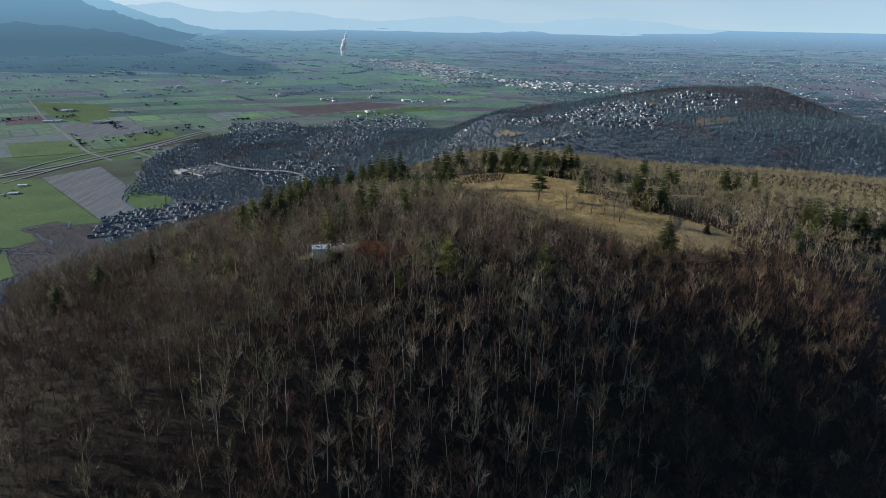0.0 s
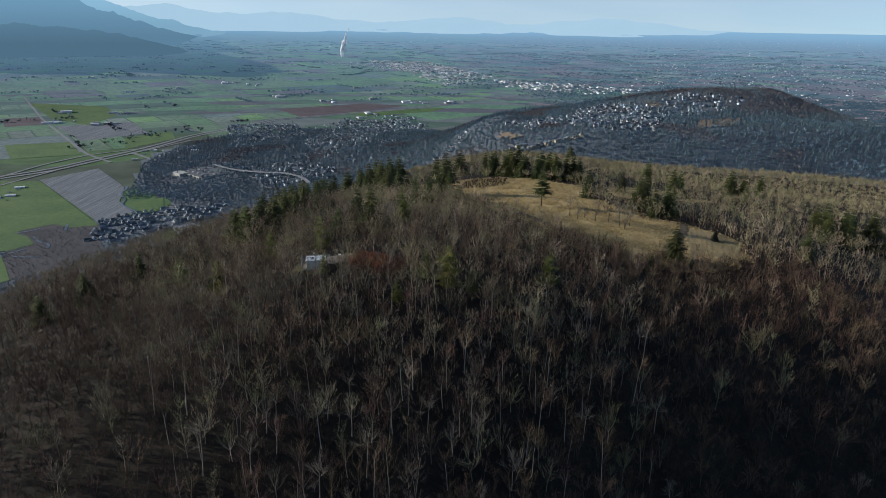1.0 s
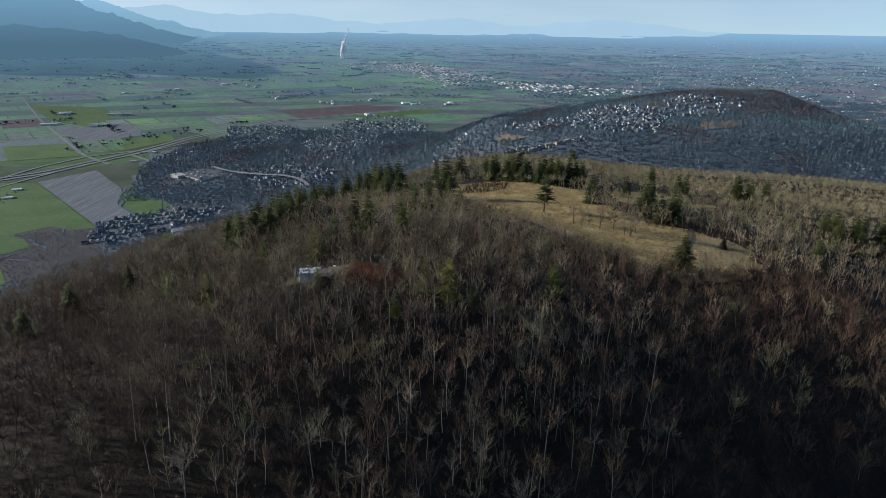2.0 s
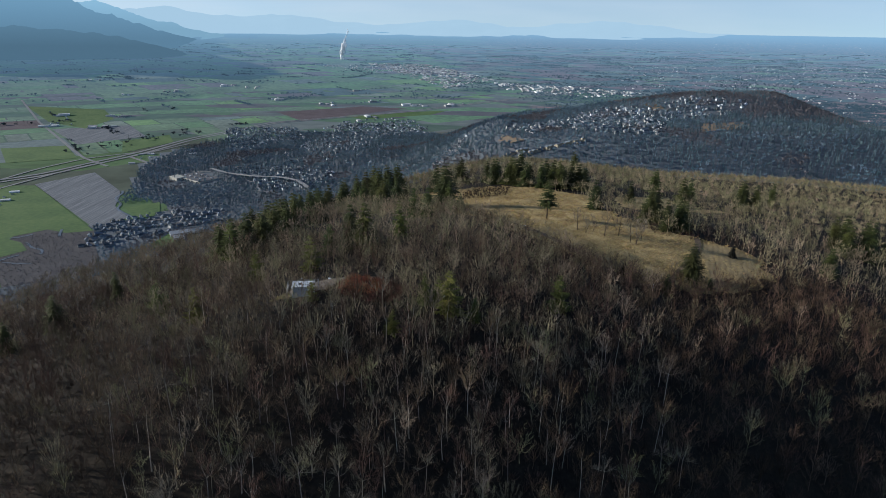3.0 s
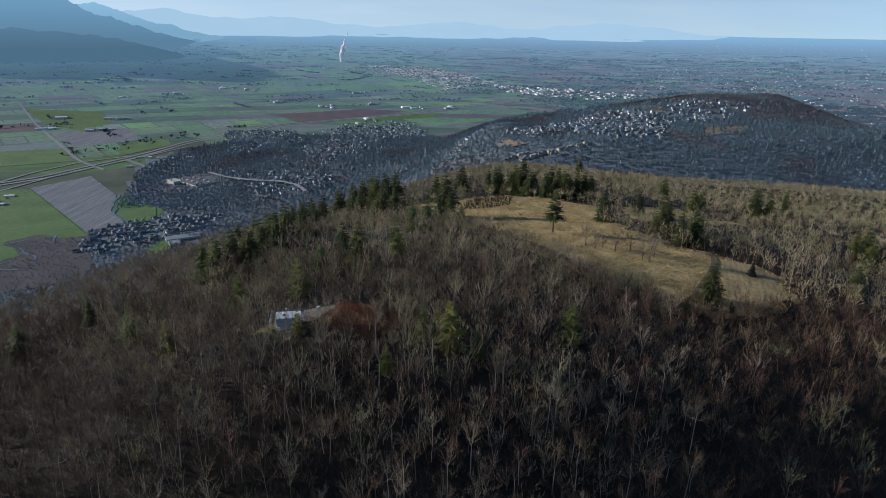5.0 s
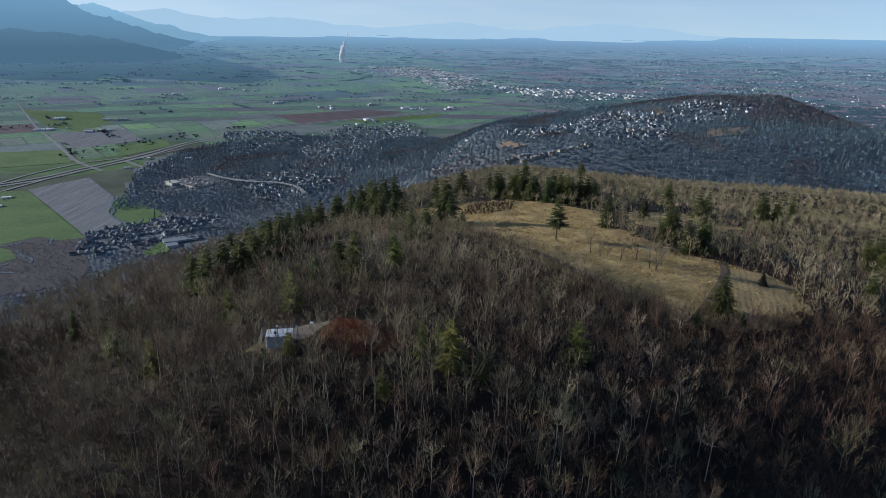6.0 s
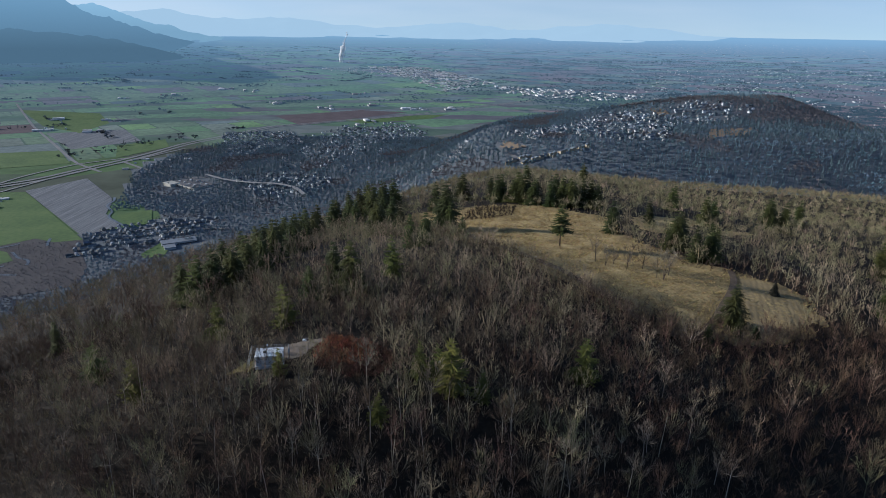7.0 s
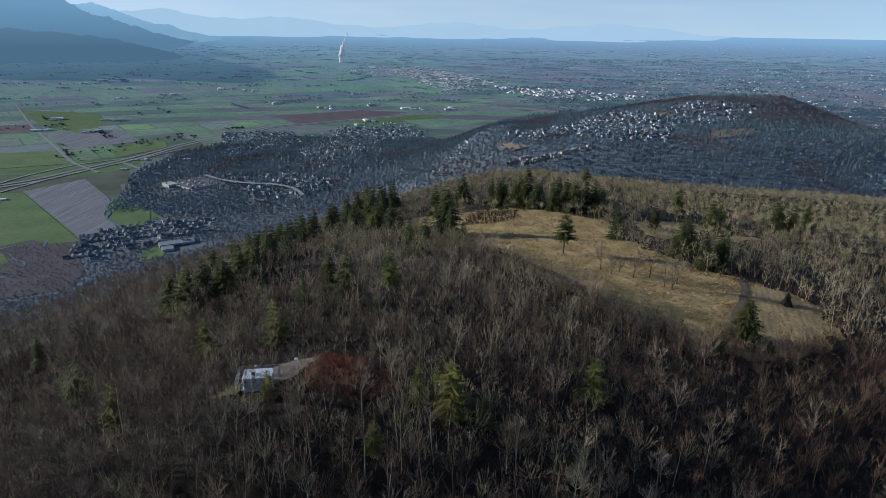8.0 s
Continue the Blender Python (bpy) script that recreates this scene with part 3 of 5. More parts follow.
FOOT = [(-1100, 380), (-1020, 700), (-800, 1000), (-760, 1092), (-690, 1140), (-610, 1225), (-560, 1290), (-720, 1450), (-860, 1840), (-760, 2100), (-640, 2250), (-560, 2330), (-60, 2420), (60, 1900), (0, 1400), (0, 380)]
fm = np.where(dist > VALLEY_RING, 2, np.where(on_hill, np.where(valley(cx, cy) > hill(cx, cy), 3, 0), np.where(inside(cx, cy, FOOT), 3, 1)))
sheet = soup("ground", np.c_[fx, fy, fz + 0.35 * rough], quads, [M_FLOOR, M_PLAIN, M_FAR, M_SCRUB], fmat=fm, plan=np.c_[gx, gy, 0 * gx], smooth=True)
tagged(sheet, "brown wooded hill falling to a green farmed valley plain", "ground", kind="structure")

# ---- distant mountains round the plain ----
def ridge(name, label, az0, az1, radius, crest, mat, deep=260, seed=1.0, foot=20, rugged=12):
    """A range of hills along part of the rim: crest(u) metres above eye level, u from 0 to 1 along it."""
    n, mrow = 150, 9
    front, span = radius - deep, RIM - VALLEY_RING
    n_ = front - VALLEY_RING
    V, F = [], []
    for i in range(n + 1):
        u = i / n
        a = radians(az0 + (az1 - az0) * u)
        for j in range(mrow):
            w = j / (mrow - 1)
            rr = radius - deep * (1 - w)
            top = crest(u) + rugged * noise.fractal((u * 22, seed, w * 1.6), 0.8, 2.1, 6) * min(1, max(crest(u) + 150, 0) / 150)
            base = -EYE[2] * front / (VALLEY_RING + n_ * span / (span - n_)) - foot
            z = EYE[2] + base + (top - base) * (w ** 0.85) + rugged * noise.noise((u * 40, w * 4, seed)) * w * (1 - w) * 5 * min(1, max(crest(u) + 150, 0) / 150)
            V.append((EYE[0] + rr * math.sin(a), EYE[1] + rr * math.cos(a), z))
    for i in range(n):
        for j in range(mrow - 1):
            p = i * mrow + j
            F.append((p, p + mrow, p + mrow + 1, p + 1))
    return tagged(soup(name, V, F, mat, smooth=True), label, "mountains", kind="structure")


# each range's haze is an emission share, brighter uphill on the first three
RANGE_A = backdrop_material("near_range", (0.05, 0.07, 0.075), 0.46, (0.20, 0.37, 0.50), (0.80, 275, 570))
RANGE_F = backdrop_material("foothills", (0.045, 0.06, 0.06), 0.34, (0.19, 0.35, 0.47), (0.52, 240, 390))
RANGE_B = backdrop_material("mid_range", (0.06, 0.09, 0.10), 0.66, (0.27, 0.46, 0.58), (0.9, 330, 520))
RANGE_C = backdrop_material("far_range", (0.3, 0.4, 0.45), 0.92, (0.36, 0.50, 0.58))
def crest(az0, az1, knots, scale=1.0):
    """Crest heights along a range, from a few (azimuth, height) pairs."""
    az, hs = zip(*knots)
    return lambda u: scale * float(np.interp(az0 + (az1 - az0) * u, az, hs))


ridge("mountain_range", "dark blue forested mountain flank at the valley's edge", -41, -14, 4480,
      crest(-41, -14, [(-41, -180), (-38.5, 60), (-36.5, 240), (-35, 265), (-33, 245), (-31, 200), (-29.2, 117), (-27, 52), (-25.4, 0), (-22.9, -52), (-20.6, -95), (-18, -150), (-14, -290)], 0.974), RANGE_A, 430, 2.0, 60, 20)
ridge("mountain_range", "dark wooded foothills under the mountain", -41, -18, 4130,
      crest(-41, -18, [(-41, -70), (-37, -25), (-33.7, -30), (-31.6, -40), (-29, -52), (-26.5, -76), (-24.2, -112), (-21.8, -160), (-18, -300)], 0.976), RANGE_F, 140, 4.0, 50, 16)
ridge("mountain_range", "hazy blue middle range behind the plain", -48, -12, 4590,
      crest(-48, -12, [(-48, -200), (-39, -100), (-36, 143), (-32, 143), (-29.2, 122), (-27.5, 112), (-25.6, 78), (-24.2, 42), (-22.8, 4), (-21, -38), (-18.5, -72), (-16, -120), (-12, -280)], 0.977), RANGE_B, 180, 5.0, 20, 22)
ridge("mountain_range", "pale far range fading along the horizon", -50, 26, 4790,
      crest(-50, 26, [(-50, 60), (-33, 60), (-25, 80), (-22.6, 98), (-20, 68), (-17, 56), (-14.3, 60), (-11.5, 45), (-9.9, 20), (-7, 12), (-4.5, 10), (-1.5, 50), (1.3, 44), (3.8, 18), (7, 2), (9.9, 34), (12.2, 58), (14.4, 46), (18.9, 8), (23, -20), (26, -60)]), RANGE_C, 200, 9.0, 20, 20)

# ---- meadow on the shelf behind the knob ----
MEADOW = [(-26, 434), (-6, 384), (11, 345), (27, 320), (37, 294), (46, 288), (52, 279), (60, 271), (68, 258), (76, 253), (86, 254), (100, 253), (112, 256), (122, 262), (132, 275), (137, 291), (129, 303), (116, 309), (105, 313), (97, 322), (88, 328), (84, 355), (80, 378), (82, 408), (65, 421), (44, 434), (36, 410), (6, 408), (-14, 437)]
STUBBLE = [(104, 254), (113, 257), (122, 262), (132, 275), (137, 291), (128, 303), (119, 305), (112, 286)]
PATH_LINE = [(119, 313), (117, 303), (109, 288), (100, 275), (90, 259), (83, 250), (72, 245), (60, 250)]


def drape(name, poly, mat, label, category, lift, step=2.5, wobble=1.5, seed=0.0, rows=0.0, tussock=0.0):
    """A sheet laid on the ground inside a plan outline, with an uneven edge."""
    xs, ys = zip(*poly)
    nx, ny = int((max(xs) - min(xs) + 8) / step) + 1, int((max(ys) - min(ys) + 8) / step) + 1
    X, Y = np.meshgrid(min(xs) - 4 + step * np.arange(nx), min(ys) - 4 + step * np.arange(ny))
    dx = np.array([noise.noise((x / 7, y / 7, seed)) for x, y in zip(X.ravel(), Y.ravel())]).reshape(X.shape)
    dy = np.array([noise.noise((x / 7, y / 7, seed + 9)) for x, y in zip(X.ravel(), Y.ravel())]).reshape(X.shape)
    ok = inside(X + dx * wobble * 2, Y + dy * wobble * 2, poly)
    rz = np.array([noise.noise((x / 9, y / 9, 0)) for x, y in zip(X.ravel(), Y.ravel())]) * 0.35
    Z = ground(X, Y) + lift + rz.reshape(X.shape) + 0.12 * dx
    if tussock:
        fine = [noise.noise((x / 1.9, y / 1.3, 2.0)) + 0.6 * noise.noise((x / 0.9, y / 0.8, 5.0)) for x, y in zip(X.ravel(), Y.ravel())]
        Z = Z + tussock * np.array(fine).reshape(X.shape)
    if rows:
        Z = Z + rows * np.sin((X * 0.9 - Y * 0.32 + 0.5 * dx) * 2 * np.pi / 2.1)
    I = np.arange(X.size).reshape(X.shape)
    keep = ok[:-1, :-1] & ok[1:, :-1] & ok[:-1, 1:] & ok[1:, 1:]
    F = np.stack([I[:-1, :-1][keep], I[:-1, 1:][keep], I[1:, 1:][keep], I[1:, :-1][keep]], 1)
    ob = soup(name, np.c_[X.ravel(), Y.ravel(), Z.ravel()], F, mat, smooth=True)
    return tagged(ob, label, category, kind="structure")


def ribbon(name, line, width, mat, label, category, lift=0.3, step=12.0, distant=False):
    """A road or stream along a plan line, laid on the ground."""
    P = np.array(line, float)
    seg = np.r_[0, np.cumsum(np.hypot(*np.diff(P, axis=0).T))]
    s = np.linspace(0, seg[-1], max(int(seg[-1] / step), 3))
    x, y = np.interp(s, seg, P[:, 0]), np.interp(s, seg, P[:, 1])
    for _ in range(4):
        x[1:-1], y[1:-1] = (x[:-2] + 2 * x[1:-1] + x[2:]) / 4, (y[:-2] + 2 * y[1:-1] + y[2:]) / 4
    d = np.c_[np.gradient(x), np.gradient(y)]
    d /= np.linalg.norm(d, axis=1)[:, None]
    V = []
    for sgn in (-1, 1):
        vx, vy, vz, _ = far(x - d[:, 1] * sgn * width / 2, y + d[:, 0] * sgn * width / 2, lift)
        V.append(np.c_[vx, vy, vz])
    n = len(x)
    i = np.arange(n - 1)
    F = np.stack([i, i + 1, n + i + 1, n + i], 1)
    return tagged(soup(name, np.concatenate(V), F, mat), label, category, kind="structure")


SWARD = [(-28, 438), (-9, 384), (9, 345), (24, 319), (34, 294), (44, 285), (51, 276), (58, 269), (66, 255), (74, 247), (86, 246), (100, 248), (114, 251), (126, 259), (136, 273), (141, 292), (131, 307), (120, 316), (110, 322), (104, 334), (96, 352), (90, 380), (92, 412), (70, 430), (44, 440), (4, 440)]
drape("meadow", SWARD, M_GRASS, "golden dry winter grass meadow on the hilltop", "meadow", 0.45, 0.8, 2.6, tussock=0.3)
GLADE = [(106, 420), (128, 432), (150, 438), (152, 424), (138, 402), (110, 380), (104, 392)]
GLADE_EAST = [(136, 386), (156, 396), (180, 413), (178, 418), (160, 413), (140, 396)]
drape("meadow", GLADE, M_GRASS, "small dry grass glade behind the firs", "meadow", 0.4, 1.5, 3.0, 6.0)
drape("meadow", GLADE_EAST, M_GRASS, "strip of dry grass between the woods", "meadow", 0.4, 1.5, 2.0, 7.0)
drape("meadow", STUBBLE, M_STUBBLE, "mown straw-coloured grass plot beside the track", "meadow", 0.5, 0.6, 0.7, 3.0, 0.045)
ribbon("track", PATH_LINE, 2.7, M_TRACK, "dark earth track winding across the meadow", "track", 0.75, 4.0)
ribbon("track", [(8, 378), (16, 345), (32, 315), (48, 293), (58, 272), (66, 254), (76, 244), (84, 248)], 4.5, M_TRACK, "brown earth track along the lower meadow edge", "track", 0.65, 4.0)
drape("gravel_pad", [(-45, 194), (-37, 193), (-33, 201), (-29, 207), (-30, 210), (-37, 205), (-45, 199)], M_GRAVEL, "pale gravel clearing round the utility shed", "gravel pad", 0.5, 0.6, 1.2, 5.0)

# ---- trees of the hill ----
RED = [(-31, 202), (-29, 194), (-21, 190), (-12, 193), (-11, 202), (-19, 208), (-28, 211)]
YARD = [(-46, 191), (-35, 190), (-33, 200), (-28, 207), (-30, 211), (-38, 206), (-46, 200)]
PAD = [(-52, 188), (-34, 188), (-28, 200), (-26, 212), (-34, 214), (-48, 204)]
HEDGE = [(8, 402), (14, 428), (26, 434), (44, 432), (38, 410), (24, 404)]
CONIFERS = [
    # x, y, height, kind: hill-top fir, slender fir
    (52, 336, 16.5, 1), (97, 260, 12.5, 0), (96, 253, 6, 0), (82, 243, 6.5, 0), (102, 253, 4, 0),
    (30, 464, 12.2, 0), (36, 456, 13.9, 0), (43, 449, 11.9, 0), (48, 446, 14.2, 0), (51, 450, 13.9, 0), (57, 447, 12.3, 0), (63, 433, 14.2, 0), (71, 440, 13.1, 0), (76, 438, 14.6, 0), (33, 452, 14, 0), (46, 452, 15, 0), (54, 440, 13, 0), (68, 446, 15, 0), (74, 449, 14, 0), (92, 436, 13, 0), (84, 440, 14.3, 0), (89, 441, 13.5, 0), (80, 445, 10.8, 0),
    (85, 374, 14, 0), (114, 406, 11, 0), (1, 377, 21, 0), (3, 371, 13, 0), (9, 360, 8, 0),
    (-33, 470, 17, 0), (-40, 462, 18, 0), (-46, 470, 17, 0), (-51, 480, 18, 0), (-56, 470, 16, 0), (-44, 440, 17, 0), (-60, 455, 16, 0), (-36, 430, 15, 0), (-28, 400, 15, 0), (-35, 385, 16, 0), (-22, 375, 13, 0), (-5, 440, 15, 0), (12, 468, 15, 0),
    (-34, 250, 13, 0), (-28, 246, 14, 0), (-17, 263, 12, 2), (-43, 222, 10, 2), (-40, 242, 9, 0), (-36.4, 191, 5.4, 2),
    (-80, 254, 13, 2), (-76, 261, 13.5, 0), (-72, 268, 12, 0), (-70, 278, 13, 0), (-70, 292, 13, 0), (-72, 305, 13, 0), (-71, 317, 14, 0), (-74, 335, 14, 0), (-76, 352, 14, 0), (-75, 372, 15, 0), (-75, 395, 15, 0), (-85, 258, 12, 0), (-78, 410, 15, 0), (-60, 219, 9, 2), (-66, 330, 14, 0), (-64, 350, 14, 0),
    (-84, 268, 12, 0), (-80, 282, 13, 0), (-66, 284, 12, 0), (-78, 298, 13, 0), (-66, 300, 13, 0), (-80, 322, 13, 0), (-68, 342, 14, 0), (-82, 345, 13, 0), (-70, 362, 15, 0), (-82, 380, 14, 0), (-68, 384, 15, 0), (-70, 404, 16, 0), (-64, 418, 16, 0), (-56, 430, 16, 0), (-52, 446, 17, 0), (-40, 478, 16, 0), (-66, 440, 15, 0), (-50, 412, 15, 0),
    (-5, 193, 8, 2), (2, 190, 11, 2), (-1, 193, 8, 2), (35, 204, 10, 2), (-13, 178, 6, 2), (9, 189, 6, 2),
    (-88, 208, 9, 2), (-69, 190, 9, 2), (-8, 330, 12, 0), (-14, 318, 12, 0),
    (107, 345, 15, 0), (108, 324, 13, 0), (115, 326, 14, 0), (119, 330, 12, 0), (112, 352, 14, 0), (153, 424, 14, 0), (198, 439, 16, 0), (206, 436, 15, 0), (202, 446, 16, 0), (160, 430, 13, 0),
    (209, 352, 15, 0), (217, 356, 16, 0), (225, 350, 16, 0), (233, 356, 15, 0), (222, 342, 15, 0), (240, 348, 16, 0), (246, 358, 15, 0), (212, 344, 14, 0), (255, 350, 15, 0), (262, 340, 15, 0),
    (170, 290, 11, 0), (-130, 222, 10, 0), (-118, 240, 9, 0), (-140, 210, 9, 0), (150, 470, 14, 0), (240, 480, 15, 0), (60, 520, 14, 0), (110, 560, 14, 0),
]
fir_kinds = [[fir(rng, 1.0, 20, 13, 0.24, 0.04), fir(rng, 1.0, 18, 12, 0.28, 0.05), fir(rng, 1.0, 22, 12, 0.20, 0.04)], [fir(rng, 1.0, 15, 12, 0.23, 0.36, 0.1)], [fir(rng, 1.0, 15, 9, 0.24, 0.06, 0.05), fir(rng, 1.0, 13, 8, 0.27, 0.1, 0.05)]]
fir_meshes = []
for k, kinds in enumerate(fir_kinds):
    row = []
    for tr, cr in kinds:
        a = soup("trunk", *tr, M_FIRBARK)
        b = soup("crown", *cr, M_SPRUCE if k == 2 else M_NEEDLE)
        row.append((a.data, b.data))
        for o in (a, b):
            bpy.data.objects.remove(o)
    fir_meshes.append(row)


def standing(name, meshes, x, y, size, turn, label, category, group, stretch=1.0):
    """A tree on the ground: an empty at its foot, with trunk and crown."""
    root = new(name)
    root.matrix_basis = Matrix.LocRotScale((x, y, float(ground(x, y)) - 0.1), Euler((0, 0, turn)), (size * stretch, size * stretch, size))
    for nm, me in zip(("trunk", "crown"), meshes):
        o = new(nm, me)
        o.parent = root
    return tagged(root, label, category, group)


for n, (x, y, h, kind) in enumerate(CONIFERS):
    row = fir_meshes[kind]
    label = ("", "lone fir with a clear lower trunk on the hilltop", "yellow-green young spruce among the bare trees")[kind] if kind else "dark green fir tree on the wooded hilltop"
    if y > 425 and 20 < x < 95:
        label = "tall dark fir in the row behind the meadow"
    standing("fir_tree", row[n % len(row)], x, y, h * 1.3, rng.uniform(0, 6.28), label, "conifer", "firs of the hill", rng.uniform(1.05, 1.4))

near_kinds = [fan_tree(rng, h, n_, 8, 12, 0.03, w_, f_) for h, n_, w_, f_ in ((14, 6, 0.22, 0.48), (15.5, 5, 0.17, 0.56), (13, 7, 0.28, 0.40), (16, 5, 0.15, 0.6), (12, 8, 0.32, 0.30), (14, 6, 0.20, 0.52))]
near_kinds += [bare_tree(rng, 1.0 * h, 17 if st == 1 else 11, 14, 3, st, 0.04, 1.2, 0.3) for h, st in ((15, 1), (13, 2), (16, 1))]
M_TWIG_PALE = material("pale_grey_twigs", [(0.105, 0.085, 0.062), (0.23, 0.195, 0.145)], 0.6, 0.9, 0.0, 6.0, "object", 0.4)
M_TWIG_OLIVE = material("olive_twigs", [(0.105, 0.098, 0.048), (0.22, 0.205, 0.10)], 0.6, 0.9, 0.0, 6.0, "object", 0.35)
near_meshes = []
for k, (tr, cr) in enumerate(near_kinds):
    a, b = soup("trunk", *tr, M_BARK), soup("crown", *cr, (M_TWIG, M_TWIG_PALE, M_TWIG, M_TWIG, M_TWIG_OLIVE, M_TWIG_PALE)[k % 6])
    near_meshes.append((a.data, b.data))
    for o in (a, b):
        bpy.data.objects.remove(o)
both = [join(bare_tree(rng, h, 16 if st == 1 else 9, 13, 3, st, 0.05, 1.4, 0.22, True)) for h, st in ((12, 1), (11, 2), (13, 1))]
both += [join(fan_tree(rng, h, n_, 6, 9, 0.05, w_, f_, True)) for h, n_, w_, f_ in ((12, 7, 0.30, 0.34), (11, 8, 0.36, 0.26), (13, 6, 0.25, 0.42), (10, 8, 0.4, 0.22), (12, 7, 0.32, 0.3), (9.5, 9, 0.42, 0.2))]
both += [broom_tree(rng, h, 24, 18, 0.05, w_) for h, w_ in ((8.5, 0.40), (9.5, 0.34))]
mid_kinds = [join(fan_tree(rng, h, n_, 5, 6, 0.085, w_, f_, True)) for h, n_, w_, f_ in ((11, 6, 0.28, 0.4), (12.5, 5, 0.22, 0.5), (10, 7, 0.34, 0.3), (13, 5, 0.2, 0.52), (9, 7, 0.38, 0.26), (11.5, 6, 0.26, 0.42))]
far_kinds = [puff(rng, h, 34, 0.17, w_) for h, w_ in ((11, 0.32), (12.5, 0.26), (10, 0.36), (11, 0.3), (13.5, 0.24))]


def clear(x, y, pad=True):
    """Where woods may stand on the hill."""
    ok = ~inside(x, y, MEADOW) & ~inside(x, y, GLADE) & ~inside(x, y, GLADE_EAST) & ~inside(x, y, HEDGE) & ~(inside(x, y, RED) & pad) & ~inside(x, y, PAD if pad else YARD)
    for cx_, cy_, h, kind_ in CONIFERS:
        ok &= np.hypot(x - cx_, y - cy_) > (0.46 if kind_ == 2 else 0.27) * h
    return ok & (hill(x, y) > valley(x, y) + 10)


# bare trees that stand nearest, each a thing of its own
x, y = jitter_grid(-75, 62, 112, 186, 6.6, rng)
ok = clear(x, y) & (np.abs(x + 5) < 0.62 * y - 22)
x, y = x[ok][:300], y[ok][:300]
for n in range(len(x)):
    k = rng.integers(len(near_meshes))
    standing("bare_tree", near_meshes[k], float(x[n]), float(y[n]), rng.uniform(0.6, 0.95), rng.uniform(0, 6.28), "leafless grey-brown tree on the dim forest slope", "tree", "bare trees of the slope")
nx, ny = x, y

# the rest of the woods
x, y = jitter_grid(-165, 150, 96, 262, 4.9, rng)
ok = clear(x, y) & (np.abs(x) < 0.86 * y + 12)
taken = {(int(a // 3.0), int(b // 3.0)) for a, b in zip(nx, ny)}
ok &= np.array([(int(a // 3.0), int(b // 3.0)) not in taken for a, b in zip(x, y)])
x, y = x[ok], y[ok]
sz = rng.uniform(0.55, 1.05, len(x))
die = rng.uniform(size=len(x))
# top: hilltop twigs go paler for sun, east and lower slopes stay dark
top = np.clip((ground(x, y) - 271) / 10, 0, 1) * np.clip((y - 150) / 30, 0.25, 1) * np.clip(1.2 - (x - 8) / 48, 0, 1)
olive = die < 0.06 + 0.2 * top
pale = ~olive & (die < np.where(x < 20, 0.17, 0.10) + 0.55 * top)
for pick, mat, label in ((~olive & ~pale, M_WOODS, "bare brown winter woods on the slope"), (pale, M_PALE, "leafless hilltop trees painted pale for the sun there"), (olive, M_OLIVE, "olive-tinged bare trees, lightened for sun, among the woods")):
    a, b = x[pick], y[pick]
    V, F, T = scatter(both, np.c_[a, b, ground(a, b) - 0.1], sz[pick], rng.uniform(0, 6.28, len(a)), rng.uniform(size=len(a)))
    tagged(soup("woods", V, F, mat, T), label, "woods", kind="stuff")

x, y = jitter_grid(-260, 520, 200, 760, 5.4, rng)
ok = clear(x, y) & (np.abs(x) < 0.73 * y + 5) & ((y > 262) | (np.abs(x) > 140))
x, y = x[ok], y[ok]
sz = rng.uniform(0.6, 1.0, len(x))
dist = np.hypot(x, y)
# back shoulder is lightened towards olive as if sunlit, low side slope kept darker
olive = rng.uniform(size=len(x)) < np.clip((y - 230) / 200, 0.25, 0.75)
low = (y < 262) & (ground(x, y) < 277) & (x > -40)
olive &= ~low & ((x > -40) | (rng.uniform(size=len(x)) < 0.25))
for rows_, kinds in (((dist < 430), mid_kinds), ((dist >= 430), far_kinds)):
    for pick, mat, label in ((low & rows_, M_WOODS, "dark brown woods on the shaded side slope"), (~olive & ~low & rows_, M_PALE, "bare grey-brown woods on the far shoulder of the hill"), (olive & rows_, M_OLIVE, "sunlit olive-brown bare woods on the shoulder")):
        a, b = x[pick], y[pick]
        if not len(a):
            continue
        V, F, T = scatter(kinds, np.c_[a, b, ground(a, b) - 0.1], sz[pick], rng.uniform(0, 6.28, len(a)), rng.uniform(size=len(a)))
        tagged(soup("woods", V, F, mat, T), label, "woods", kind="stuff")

# the woods go on down the slope beneath the flight
x, y = jitter_grid(-150, 150, -90, 96, 8.0, rng)
under = (np.abs(x) < 75) & (y > 5)
for pick, kinds in ((under, far_kinds), (~under, far_kinds[:2])):
    a, b = x[pick], y[pick]
    V, F, T = scatter(kinds, np.c_[a, b, ground(a, b) - 0.1], rng.uniform(0.7, 1.1, len(a)), rng.uniform(0, 6.28, len(a)), rng.uniform(size=len(a)))
    tagged(soup("woods", V, F, M_WOODS, T), "bare brown woods low on the near slope", "woods", kind="stuff")

# tall brushwood closing the hilltop between the trees
x, y = jitter_grid(-125, 75, 150, 275, 3.9, rng)
ok = clear(x, y) & (ground(x, y) > 272) & (np.hypot(x + 40, y - 197) > 10)
x, y = x[ok], y[ok]
bush = [broom_tree(rng, h, 12, 7, 0.075, 0.5) for h in (4.5, 5.2, 3.8, 5.8)]
# most brushwood is coloured pale so that the hilltop looks sunlit
die = rng.uniform(size=len(x))
